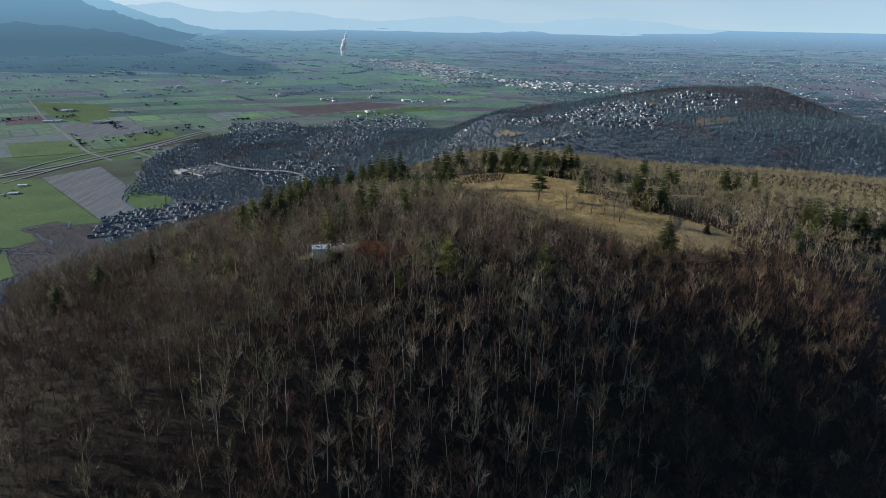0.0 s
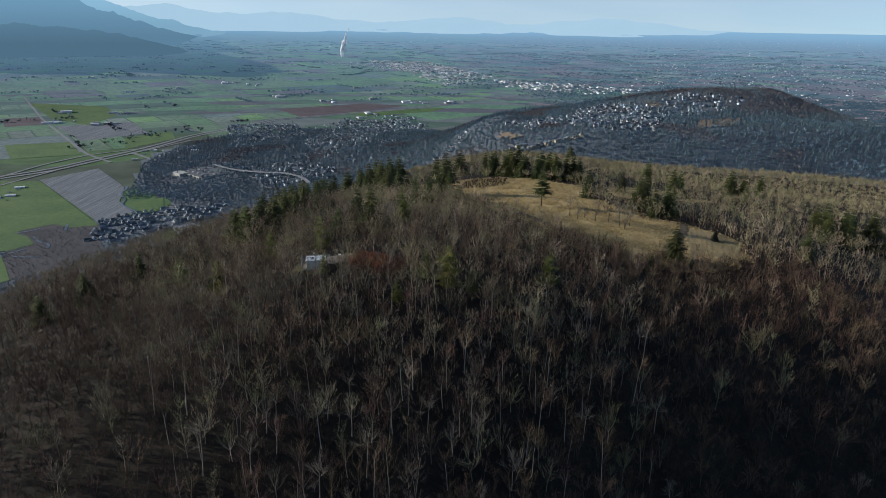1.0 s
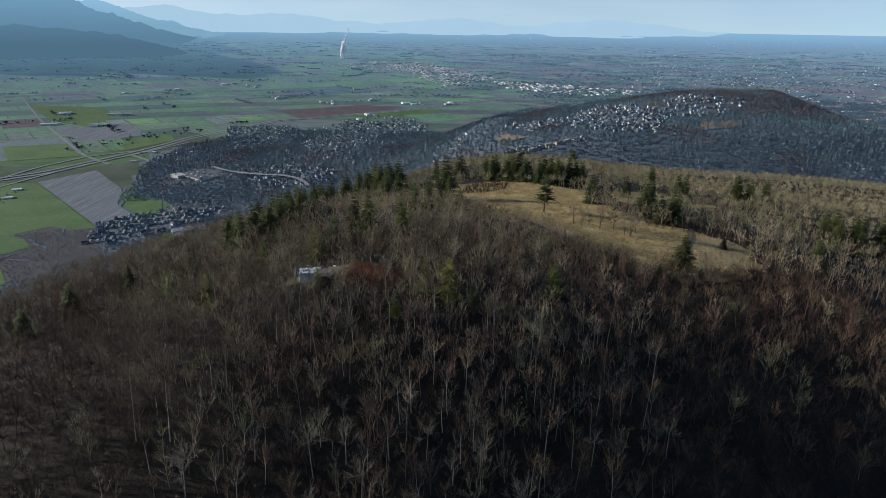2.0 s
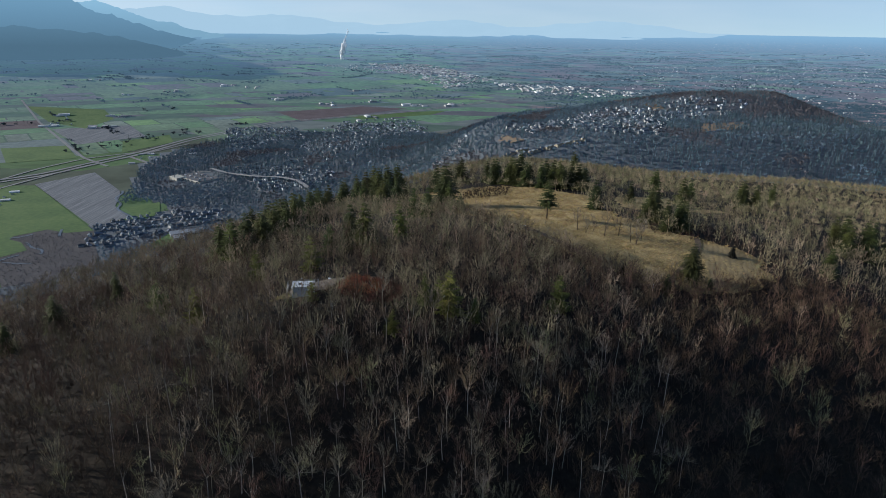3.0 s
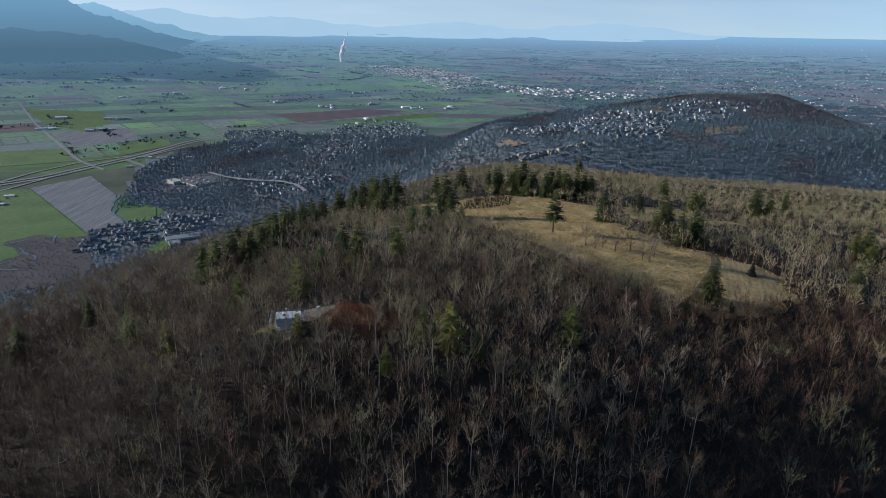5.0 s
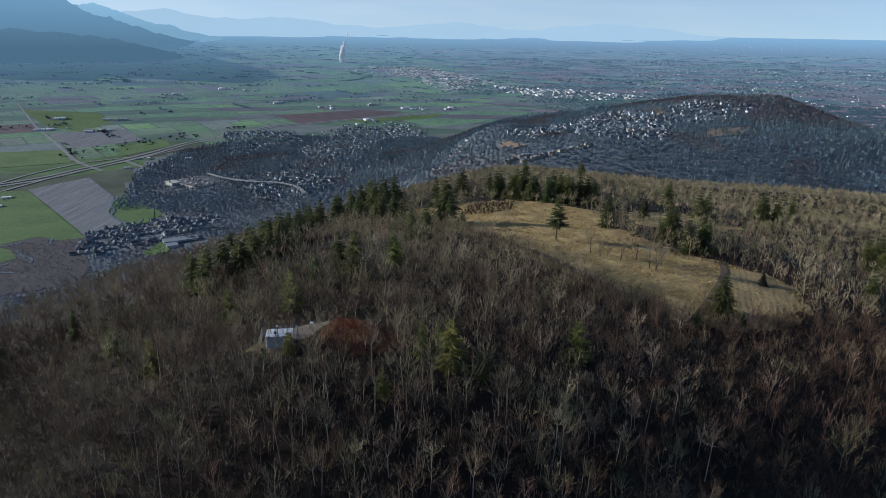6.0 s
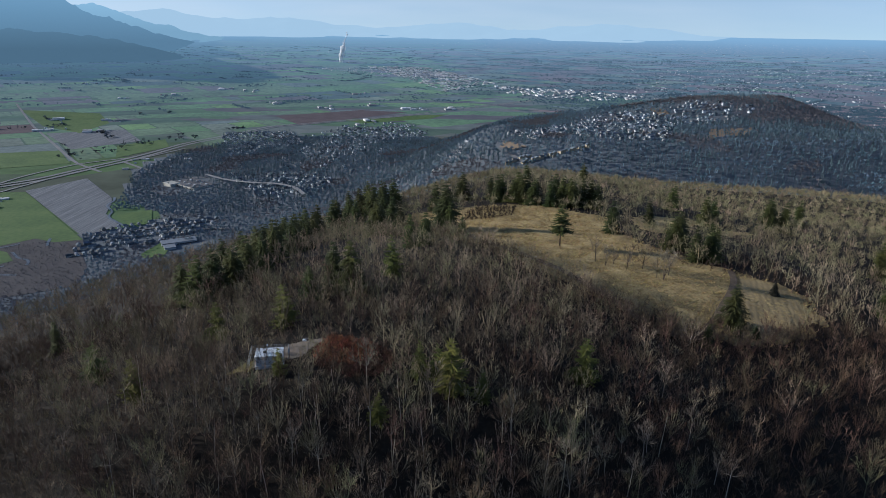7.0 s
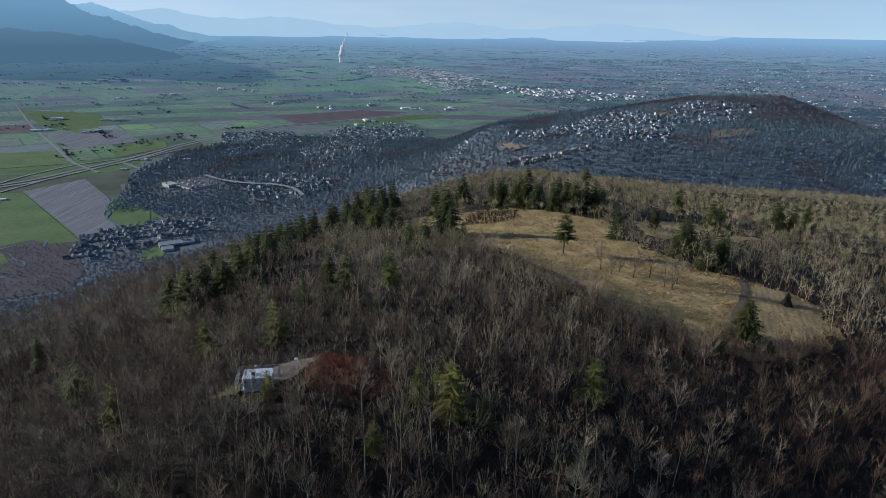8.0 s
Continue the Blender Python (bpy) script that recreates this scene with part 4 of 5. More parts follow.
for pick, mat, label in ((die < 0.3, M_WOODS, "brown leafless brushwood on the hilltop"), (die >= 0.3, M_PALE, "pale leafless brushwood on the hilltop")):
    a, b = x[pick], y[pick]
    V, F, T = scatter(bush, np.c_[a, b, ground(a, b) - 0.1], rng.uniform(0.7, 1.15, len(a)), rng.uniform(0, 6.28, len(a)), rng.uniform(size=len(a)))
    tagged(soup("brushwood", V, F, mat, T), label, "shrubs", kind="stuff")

# a fringe of thin bushes where the woods meet the meadow, and a few in the thicket
x, y = jitter_grid(-30, 140, 236, 440, 2.6, rng)
near = np.zeros(len(x), bool)
for dx, dy in ((5, 5), (9, 7), (3, 9), (0, 6)):
    near |= inside(x + dx, y + dy, MEADOW)
ok = clear(x, y) & near & (y < 398)
x, y = np.r_[x[ok], rng.uniform(-29, -12, 12)], np.r_[y[ok], rng.uniform(192, 208, 12)]
die = rng.uniform(size=len(x))
for pick, mat, label in ((die < 0.5, M_WOODS, "brown leafless bushes along the meadow's edge"), (die >= 0.5, M_PALE, "pale leafless bushes along the meadow's edge")):
    a, b = x[pick], y[pick]
    V, F, T = scatter(bush, np.c_[a, b, ground(a, b) - 0.1], rng.uniform(0.7, 1.4, len(a)), rng.uniform(0, 6.28, len(a)), rng.uniform(size=len(a)))
    tagged(soup("brushwood", V, F, mat, T), label, "shrubs", kind="stuff")

# undergrowth
x, y = jitter_grid(-140, 170, 100, 345, 2.7, rng)
ok = clear(x, y, False) & (np.abs(x) < 0.78 * y + 5) & ((y < 265) | (inside(x / 1.0, y, [(-20, 270), (60, 262), (110, 250), (150, 268), (165, 300), (150, 335), (150, 445), (-20, 445), (-20, 330)])))
x, y = x[ok], y[ok]
shrub_kinds = [brush(rng, 3.2, 20, 0.1, 1.0) for _ in range(4)]
# undergrowth high on the hill takes the paler colour in place of sunlight
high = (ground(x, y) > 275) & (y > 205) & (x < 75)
for pick, mat, label in ((~high, M_WOODS, "low brown twiggy undergrowth between the trees"), (high, M_PALE, "twiggy undergrowth on the hilltop, paled for the sun")):
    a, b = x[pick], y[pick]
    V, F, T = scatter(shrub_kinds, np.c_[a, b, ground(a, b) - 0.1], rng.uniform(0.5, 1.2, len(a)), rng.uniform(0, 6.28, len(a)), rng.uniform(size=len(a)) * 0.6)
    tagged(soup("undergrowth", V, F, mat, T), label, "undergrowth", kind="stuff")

# rust-red thicket by the clearing
x, y = jitter_grid(-32, -2, 186, 214, 0.8, rng)
ok = inside(x, y, RED)
x, y = x[ok], y[ok]
red_kinds = [brush(rng, 2.0, 40, 0.05, 1.2) for _ in range(4)]
bright = inside(x, y, [(-32, 203), (-29, 196), (-21, 195), (-16, 199), (-18, 208), (-28, 212)])
for pick, mat, label in ((bright, M_RED, "rust-red leafless bramble thicket beside the gravel"), (~bright, M_RUST, "dull red-brown brambles below the clearing")):
    a, b = x[pick], y[pick]
    V, F, T = scatter(red_kinds, np.c_[a, b, ground(a, b) - 0.1], rng.uniform(0.6, 1.1, len(a)), rng.uniform(0, 6.28, len(a)), rng.uniform(size=len(a)))
    tagged(soup("thicket", V, F, mat, T), label, "thicket", kind="stuff")

# grass tufts
x, y = jitter_grid(-20, 150, 236, 450, 0.95, rng)
fringe = inside(x + rng.normal(0, 2.2, len(x)), y + rng.normal(0, 2.2, len(x)), SWARD) & (rng.uniform(size=len(x)) < 0.5)
ok = (inside(x, y, MEADOW) | fringe) & (~inside(x, y, STUBBLE) | (rng.uniform(size=len(x)) < 0.03))
x, y = x[ok], y[ok]
tuft_kinds = [brush(rng, 0.75, 9, 0.14, 1.7) for _ in range(4)]
V, F, T = scatter(tuft_kinds, np.c_[x, y, ground(x, y) + 0.2], rng.uniform(0.5, 1.3, len(x)), rng.uniform(0, 6.28, len(x)), rng.uniform(size=len(x)))
tagged(soup("grass_tufts", V, F, M_TUFT, T), "tussocks of dry golden grass on the meadow", "grass", kind="stuff")

# brown hedge of young shrubs at the head of the meadow
x, y = jitter_grid(6, 46, 400, 436, 2.1, rng)
ok = inside(x, y, HEDGE)
x, y = x[ok], y[ok]
young = [fir(rng, 2.7, 7, 6, 0.34, 0.05)[1] for _ in range(3)]
V, F, T = scatter(young, np.c_[x, y, ground(x, y) + 0.2], rng.uniform(0.7, 1.2, len(x)), rng.uniform(0, 6.28, len(x)), rng.uniform(size=len(x)))
M_HEDGE = material("bronzed_young_cedar", [(0.020, 0.013, 0.008), (0.044, 0.028, 0.014)], 0.3, 0.9, 0.0, 6.0, "attribute", 0.3)
tagged(soup("young_cedars", V, F, M_HEDGE, T), "dense block of bronze-brown young cedars on the meadow", "shrubs", kind="stuff")

# thin bare trees along the far side of the meadow, each on its own
thin = []
for h, st in ((11, 1), (10, 3), (12, 2)):
    tr, cr = bare_tree(rng, h, 12, 9, 3, st, 0.09, 1.3, 0.3, thick=2.0)
    a, b = soup("trunk", *tr, M_FIRBARK), soup("crown", *cr, M_TWIG_PALE)
    thin.append((a.data, b.data))
    for o in (a, b):
        bpy.data.objects.remove(o)
for n, (x_, y_, s_) in enumerate([(63, 314, 1.0), (66, 309, 0.9), (74, 306, 0.85), (81, 308, 0.9), (86, 297, 1.25), (84, 299, 0.95), (90, 303, 0.8), (70, 312, 0.6)]):
    standing("bare_tree", thin[n % 3], x_, y_, s_, rng.uniform(0, 6.28), "slim leafless tree standing alone in the dry meadow", "tree", "meadow trees", 1.2)

# dark conical yews
yew_mesh = []
for w_ in (0.42, 0.24):
    tr, cr = fir(rng, 1.0, 20, 15, w_, 0.02, 0.5)
    a, b = soup("trunk", *tr, M_FIRBARK), soup("crown", *cr, material("dark_yew_needles", [(0.012, 0.012, 0.008), (0.03, 0.028, 0.018)], 2.0, 0.9, 0.0))
    yew_mesh.append((a.data, b.data))
    for o in (a, b):
        bpy.data.objects.remove(o)
standing("yew_tree", yew_mesh[0], 126.5, 290.5, 6.0, 0.4, "small dark conical evergreen on the mown grass", "conifer", "dark evergreens")
standing("yew_tree", yew_mesh[1], 68, 253, 7.0, 1.4, "narrow dark evergreen at the wood's edge", "conifer", "dark evergreens")
standing("yew_tree", yew_mesh[1], 57, 270, 4.5, 2.4, "narrow dark evergreen at the wood's edge", "conifer", "dark evergreens")

# ---- the utility shed and its fence ----
SHED_X, SHED_Y, SHED_TURN = -39.6, 195.6, radians(9)
SZ = float(ground(SHED_X, SHED_Y)) + 0.45
shed = new("utility_shed")
shed.matrix_basis = Matrix.LocRotScale((SHED_X, SHED_Y, SZ), Euler((0, 0, SHED_TURN)), None)
tagged(shed, "small grey utility shed with a white flat roof", "shed")
part("footing", box(bmesh.new(), (6.3, 3.7, 0.8), (0, 0, -0.2), 0.03), M_WALLGREY, shed, "concrete footing slab")
part("wall", box(bmesh.new(), (5.9, 3.3, 2.3), (0, 0, 1.35), 0.03), M_WALLGREY, shed)
bm = bmesh.new()
box(bm, (6.2, 3.6, 0.16), (0, 0, 0), 0.03)
bmesh.ops.rotate(bm, verts=bm.verts, matrix=Matrix.Rotation(radians(5), 3, "X"))
bmesh.ops.translate(bm, verts=bm.verts, vec=(0, 0, 2.72))
roof = part("roof", bm, M_WHITE, shed, "white sheet metal roof")
for k in range(9):
    part("seam", box(bmesh.new(), (0.05, 3.5, 0.05), (-2.8 + 0.7 * k, 0, 2.83), 0.0), M_WHITE, shed)
part("vent", box(bmesh.new(), (0.7, 0.5, 0.45), (-1.0, -0.3, 3.0), 0.06), M_DARK, shed, "dark roof vent box")
shed_door = part("door", box(bmesh.new(), (0.95, 0.06, 2.0), (1.6, -1.68, 1.25), 0.02), M_WHITE, shed, "pale metal door")
part("handle", box(bmesh.new(), (0.05, 0.07, 0.14), (1.24, -1.74, 1.2), 0.01), M_DARK, shed_door)
part("cable_box", box(bmesh.new(), (0.35, 0.4, 0.6), (-3.12, -0.9, 2.1), 0.05), M_WHITE, shed, "white box on the end wall")
bm = bmesh.new()
bmesh.ops.create_cone(bm, cap_ends=True, segments=8, radius1=0.04, radius2=0.04, depth=1.6, matrix=Matrix.Translation((-0.6, 1.75, 3.1)))
mast = part("mast", bm, M_GALV, shed)
bm = bmesh.new()
bmesh.ops.create_uvsphere(bm, u_segments=12, v_segments=8, radius=0.26, matrix=Matrix.Translation((-0.6, 1.6, 3.8)) @ Matrix.Rotation(radians(70), 4, "X") @ Matrix.Diagonal((1, 1, 0.3, 1)))
part("dish", bm, M_WHITE, shed, "small white aerial dish")

fence = new("fence")
fence.matrix_basis = shed.matrix_basis.copy()
tagged(fence, "galvanised chain-link fence round the utility shed", "fence")
corners = [(-4.6, -2.6), (-4.6, 4.4), (4.0, 4.4), (4.0, 1.0)]
for (xa, ya), (xb, yb) in zip(corners, corners[1:]):
    ln = math.hypot(xb - xa, yb - ya)
    n = max(2, int(ln / 2.3))
    for k in range(n):
        p0 = Vector((xa + (xb - xa) * k / n, ya + (yb - ya) * k / n, 0))
        p1 = Vector((xa + (xb - xa) * (k + 1) / n, ya + (yb - ya) * (k + 1) / n, 0))
        bm = bmesh.new()
        bmesh.ops.create_cone(bm, cap_ends=True, segments=7, radius1=0.05, radius2=0.05, depth=3.2, matrix=Matrix.Translation(p0 + Vector((0, 0, 0.8))))
        part("post", bm, M_GALV, fence)
        # the wire mesh of one bay: two sets of slanting strands and a top rail
        d = (p1 - p0).normalized()
        L_ = (p1 - p0).length
        bits = []
        for sgn in (-1, 1):
            for s_ in np.arange(-2.2, L_ + 2.2, 0.16):
                a0, a1 = s_, s_ + sgn * 2.2
                z0, z1 = 0.1, 2.3
                lo, hi = max(min(a0, a1), 0), min(max(a0, a1), L_)
                if hi - lo < 0.1:
                    continue
                za = z0 + (lo - a0) / (a1 - a0) * (z1 - z0)
                zb = z0 + (hi - a0) / (a1 - a0) * (z1 - z0)
                bits.append(tube([p0 + d * lo + Vector((0, 0, za)), p0 + d * hi + Vector((0, 0, zb))], [0.006, 0.006], 3))
        bits.append(tube([p0 + Vector((0, 0, 2.32)), p1 + Vector((0, 0, 2.32))], [0.03, 0.03], 5))
        soup("wire_panel", *join(bits), M_GALV, parent=fence)
drape("moss_patch", [(-45.5, 193), (-43.6, 192), (-43.4, 197), (-45, 198), (-50, 192), (-52, 190.5)], M_YELLOW, "yellowish mossy grass beside the fence", "grass", 0.7, 0.5, 0.8, 8.0)

def heap(name, x_, y_, size, mat, label, category, count=9):
    """A low pile of angular pieces."""
    root = new(name)
    root.location = (x_, y_, float(ground(x_, y_)) + 0.35)
    for k in range(count):
        bm = bmesh.new()
        s_ = rng.uniform(0.3, 0.8) * size
        box(bm, (s_, s_ * rng.uniform(0.5, 1.2), s_ * 0.6), (rng.normal(0, size * 0.5), rng.normal(0, size * 0.4), s_ * 0.2), 0.1 * s_, rng.uniform(0, 3))
        part("lump", bm, mat[k % len(mat)], root)
    return tagged(root, label, category)


heap("debris_pile", -34.6, 208.5, 1.0, [M_DARK, M_DARK, M_WHITE], "dark pile of scrap with white bits on gravel", "debris")
heap("boulder_pile", 38, 313, 0.7, [M_WHITE], "pale stones at the meadow's edge", "stones", 3)
part("post", box(bmesh.new(), (0.14, 0.14, 3.4), (0, 0, 1.2), 0.02), M_WHITE, tagged(new("marker_post"), "white marker post beside the track", "post"))
bpy.data.objects["marker_post"].location = (77, 243.5, float(ground(77, 243.5)))

# ---- valley floor: fields, roads, water ----
def field(name, poly, mat, label, category="field", lift=0.7, n=10, flat=False):
    """A plot from its corners: on the flat as it is, else as a fan of small triangles that follows the ground."""
    P = np.array(poly, float)
    if flat:
        tris = tessellate_polygon([[Vector((a, b, 0)) for a, b in poly]])
        vx, vy, vz, _ = far(P[:, 0], P[:, 1], lift)
        return tagged(soup(name, np.c_[vx, vy, vz], np.array(tris)[:, ::-1], mat), label, category, kind="structure")
    c = P.mean(0)
    ring = np.concatenate([P[i] + (P[(i + 1) % len(P)] - P[i]) * np.linspace(0, 1, n, endpoint=False)[:, None] for i in range(len(P))])
    V = [c]
    for k in range(1, n + 1):
        V.extend(c + (ring - c) * k / n)
    V = np.array(V)
    m = len(ring)
    F = [(0, 1 + j, 1 + (j + 1) % m) for j in range(m)]
    for k in range(n - 1):
        for j in range(m):
            a, b = 1 + k * m + j, 1 + k * m + (j + 1) % m
            F += [(a, a + m, b + m), (a, b + m, b)]
    vx, vy, vz, _ = far(V[:, 0], V[:, 1], lift)
    return tagged(soup(name, np.c_[vx, vy, vz], F, mat), label, category, kind="structure")


field("field", [(-965, 1489), (-894, 1624), (-743, 1443), (-720, 1400), (-688, 1311), (-619, 1228), (-658, 1164)], M_PLOUGH, "grey-brown ploughed field by the motorway")
PASTURES = [[(-1206, 1571), (-1054, 1471), (-957, 1478), (-906, 1425), (-645, 1144), (-687, 1128), (-732, 1147), (-769, 1103), (-762, 1086), (-734, 1072), (-699, 1033), (-721, 997), (-790, 980)], [(-790, 962), (-712, 969), (-673, 920), (-638, 874), (-664, 805), (-760, 850)], [(-508, 1070), (-500, 1129), (-400, 1140), (-440, 1080), (-495, 1052)]]
field("field", PASTURES[0], M_GREENF, "bright green winter pasture", flat=True)
field("field", PASTURES[1], M_GREENF, "green pasture under the wooded slope", flat=True)
FLATS = [(-645, 1144), (-687, 1128), (-732, 1147), (-769, 1103), (-762, 1086), (-734, 1072), (-699, 1033), (-721, 997), (-712, 969), (-673, 920), (-638, 874), (-540, 930), (-560, 1000), (-600, 1060)]
field("field", FLATS, M_FLAT, "brown marshy scrub flats along the creek", "scrubland", 0.45, flat=True)
field("field", [(-508, 1070), (-500, 1129), (-474, 1116), (-465, 1059), (-495, 1052)], M_GREENF, "green playing field behind the houses", "field", 0.7)
field("field", [(-664, 1303), (-608, 1344), (-572, 1259), (-586, 1209)], M_GREENF, "small yellow-green paddock among bare trees")
field("field", [(-1044, 2086), (-948, 2222), (-877, 2080), (-952, 1887)], M_GREENF, "green rectangular pasture beside the motorway")
field("field", [(-1335, 1925), (-1174, 1989), (-1036, 1804), (-1185, 1721)], M_GREENF, "green field beyond the motorway")
field("field", [(-1885, 2930), (-1498, 2860), (-1314, 2575), (-1296, 2324), (-1512, 2470)], M_GREENF, "broad green pasture on the plain")
field("field", [(-1683, 2448), (-1572, 2508), (-1450, 2334), (-1554, 2255)], M_BROWNF, "dark bare field edged with trees")
field("field", [(-740, 2865), (-399, 3124), (-179, 3068), (-571, 2600)], M_BROWNF, "reddish-brown berry field")
field("field", [(-1400, 2300), (-1180, 2420), (-1010, 2180), (-1150, 2010)], M_PLOUGH, "pale grazed field on the plain")
field("field", [(-420, 2760), (-150, 2950), (10, 3010), (-60, 2860), (-330, 2680)], M_GREENF, "green strip along the motorway")
field("field", [(522, 1326), (623, 1362), (560, 1240), (473, 1213)], M_TANF, "tan graded earth terraces on the built-up hill", "earthworks", 2.0)
field("field", [(118, 1320), (140, 1255), (152, 1228), (125, 1228), (104, 1268)], M_TANF, "tan cut bank above the hillside road", "earthworks", 2.5)
field("field", [(470, 1575), (505, 1560), (500, 1500), (478, 1500)], M_TANF, "tan graded bank below new houses", "earthworks", 2.0)

# the farmed plain beyond: a mosaic of plots along the farm road's grid
UX, UY = 0.605, -0.796
# plot colours lean cool and take the same painted haze glow
PLOTS = [add_haze(material(nm, [tuple(0.55 * v for v in c), c, tuple(1.45 * v for v in c)], 0.006, 1.0, 0.0, 9.0), HAZE_GLOW) for nm, c in (
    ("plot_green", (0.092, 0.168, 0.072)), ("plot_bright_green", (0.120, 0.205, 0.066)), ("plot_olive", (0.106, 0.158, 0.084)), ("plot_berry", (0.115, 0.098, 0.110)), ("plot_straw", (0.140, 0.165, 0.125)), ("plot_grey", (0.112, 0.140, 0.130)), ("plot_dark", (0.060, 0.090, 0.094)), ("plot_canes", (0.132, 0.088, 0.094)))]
MIX = (0, 0, 0, 0, 1, 2, 2, 2, 2, 3, 3, 4, 5, 6)
MIX_NEAR = (0, 0, 0, 1, 1, 1, 2, 2, 2, 0, 5, 4, 2, 0)
MIX_EAST = (7, 7, 7, 7, 7, 3, 2, 5, 5, 6, 6, 6, 7, 4)
hedge_x, hedge_y = [], []
farmland = tagged(new("farmland"), "patchwork of green, brown and straw winter fields", "fields", kind="structure")
plot_faces = [(a * 4 + b, a * 4 + b + 1, a * 4 + b + 5, a * 4 + b + 4) for a in range(3) for b in range(3)]
u_edges = np.cumsum(rng.uniform(140, 380, 78)) - 14500
for u0, u1 in zip(u_edges[:-1], u_edges[1:] - 7):
    q_edges = np.cumsum(rng.choice([70, 110, 160, 240, 400], 130)) - 4000.0
    for q0, q1 in zip(q_edges[:-1], q_edges[1:] - 6):
        cx_, cy_ = (u0 + u1) / 2 * UX - (q0 + q1) / 2 * UY, (u0 + u1) / 2 * UY + (q0 + q1) / 2 * UX
        r_ = math.hypot(cx_, cy_)
        if not (1500 < r_ < 14000) or cy_ < 1300 or abs(cx_) > 0.76 * cy_ + 60:
            continue
        east = cx_ - 0.10 * cy_ - 350 + 0.00002 * cy_ * cy_
        eastern = east > rng.normal(0, 260)
        if (eastern and r_ < 4300) or ground(cx_, cy_) > 5 or (cx_ > -620 and cy_ < 2750) or cy_ < 1750 or (cx_ > -960 and cy_ < 2150):
            continue
        g_ = np.linspace(0, 1, 4)
        uu, qq = np.meshgrid(u0 + (u1 - u0) * g_, q0 + (q1 - q0) * g_)
        X, Y = (uu * UX - qq * UY).ravel(), (uu * UY + qq * UX).ravel()
        vx, vy, vz, sh = far(X, Y, 0.3)
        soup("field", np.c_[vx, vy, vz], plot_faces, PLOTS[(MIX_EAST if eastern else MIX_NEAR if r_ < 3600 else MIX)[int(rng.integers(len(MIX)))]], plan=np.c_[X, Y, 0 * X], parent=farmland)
        if rng.uniform() < 0.26:
            n = int(rng.integers(6, 22))
            t_ = rng.uniform(0, 1, n)
            hu, hq = (u0 + (u1 - u0) * t_, np.full(n, q0)) if rng.uniform() < 0.5 else (np.full(n, u0), q0 + (q1 - q0) * t_)
            hedge_x.extend(hu * UX - hq * UY + rng.normal(0, 5, n))
            hedge_y.extend(hu * UY + hq * UX + rng.normal(0, 5, n))

HWY = [(-1120, 1440), (-1049, 1538), (-1000, 1589), (-966, 1702), (-920, 1816), (-883, 1945), (-843, 2145), (-765, 2304), (-670, 2546), (-438, 2732), (-169, 2949), (34, 3187), (500, 3700)]
for off in (-11, 11):
    ribbon("road", [(a + off, b - off * 0.6) for a, b in HWY], 12, M_ASPHALT, "grey motorway carriageway across the valley", "road", 1.2, 25)
ribbon("road", [(-1021, 1430), (-968, 1680), (-904, 1815), (-816, 2054)], 8, M_ASPHALT, "slip road beside the motorway", "road", 1.3, 20)
ribbon("road", [(-1075, 1490), (-1060, 1650), (-1010, 1800), (-900, 1905)], 8, M_ASPHALT, "slip road beside the motorway", "road", 1.3, 20)
ribbon("road", [(-2051, 3160), (-1546, 2465), (-1023, 1806), (-900, 1700)], 9, M_ASPHALT, "straight farm road across the plain", "road", 1.1, 25)
ribbon("road", [(-600, 1640), (-536, 1575), (-455, 1522), (-387, 1499), (-330, 1450), (-300, 1390)], 9, M_ASPHALT, "pale road bridge curving through the suburb", "road", 9.0, 15)
ribbon("road", [(-463, 1500), (-430, 1460), (-414, 1403), (-380, 1380)], 9, M_ASPHALT, "ramp curling down from the bridge", "road", 5.0, 10)
ribbon("road", [(-900, 1830), (-780, 1720), (-660, 1640), (-600, 1640)], 10, M_ASPHALT, "road from the junction to the suburb", "road", 1.15, 20)
ribbon("road", [(105, 1270), (111, 1239), (127, 1179), (153, 1135), (190, 1090)], 6, M_STREET, "road climbing the hillside", "road", 2.5, 10)
for line in ([(-600, 1130), (-540, 1180), (-450, 1210), (-390, 1200)], [(-600, 1180), (-530, 1230), (-440, 1260)], [(-420, 2440), (-330, 2250), (-300, 1950), (-330, 1750)], [(-300, 2560), (-220, 2300), (-200, 2000)], [(-560, 1690), (-430, 1620), (-280, 1560)], [(130, 1440), (250, 1400), (390, 1330)], [(230, 1340), (330, 1280), (400, 1240)], [(490, 1500), (600, 1530), (690, 1545)]):
    ribbon("road", line, 7, M_STREET, "pale residential street between houses", "road", 2.0, 12)
ribbon("creek", [(-735, 1440), (-720, 1414), (-722, 1375), (-680, 1325), (-676, 1290), (-611, 1228)], 5, M_WATER, "narrow creek bending round the ploughed field", "creek", 0.9, 8)
for line in ([(-706, 1148), (-698, 1128), (-688, 1107)], [(-767, 1093), (-750, 1097), (-741, 1118)], [(-725, 1072), (-696, 1042), (-673, 1037), (-665, 1014)], [(-711, 981), (-707, 997), (-697, 1009)], [(-701, 973), (-675, 969), (-653, 970)]):
    ribbon("creek", line, 4.5, M_WATER, "narrow winding creek in brown scrub", "creek", 0.95, 6)

# beige shopping block with its pale roof and parking deck
mall = new("shopping_block")
mall.matrix_basis = pose(-604, 1562, 0, 0, 0, -38)
tagged(mall, "low beige commercial building with a grey flat roof", "building")
part("wall", box(bmesh.new(), (104, 62, 9), (0, 0, 3.5), 0.3), M_MALL, mall)
part("roof", box(bmesh.new(), (101, 59, 0.8), (0, 0, 8.3), 0.1), M_STREET, mall, "grey flat roof deck")
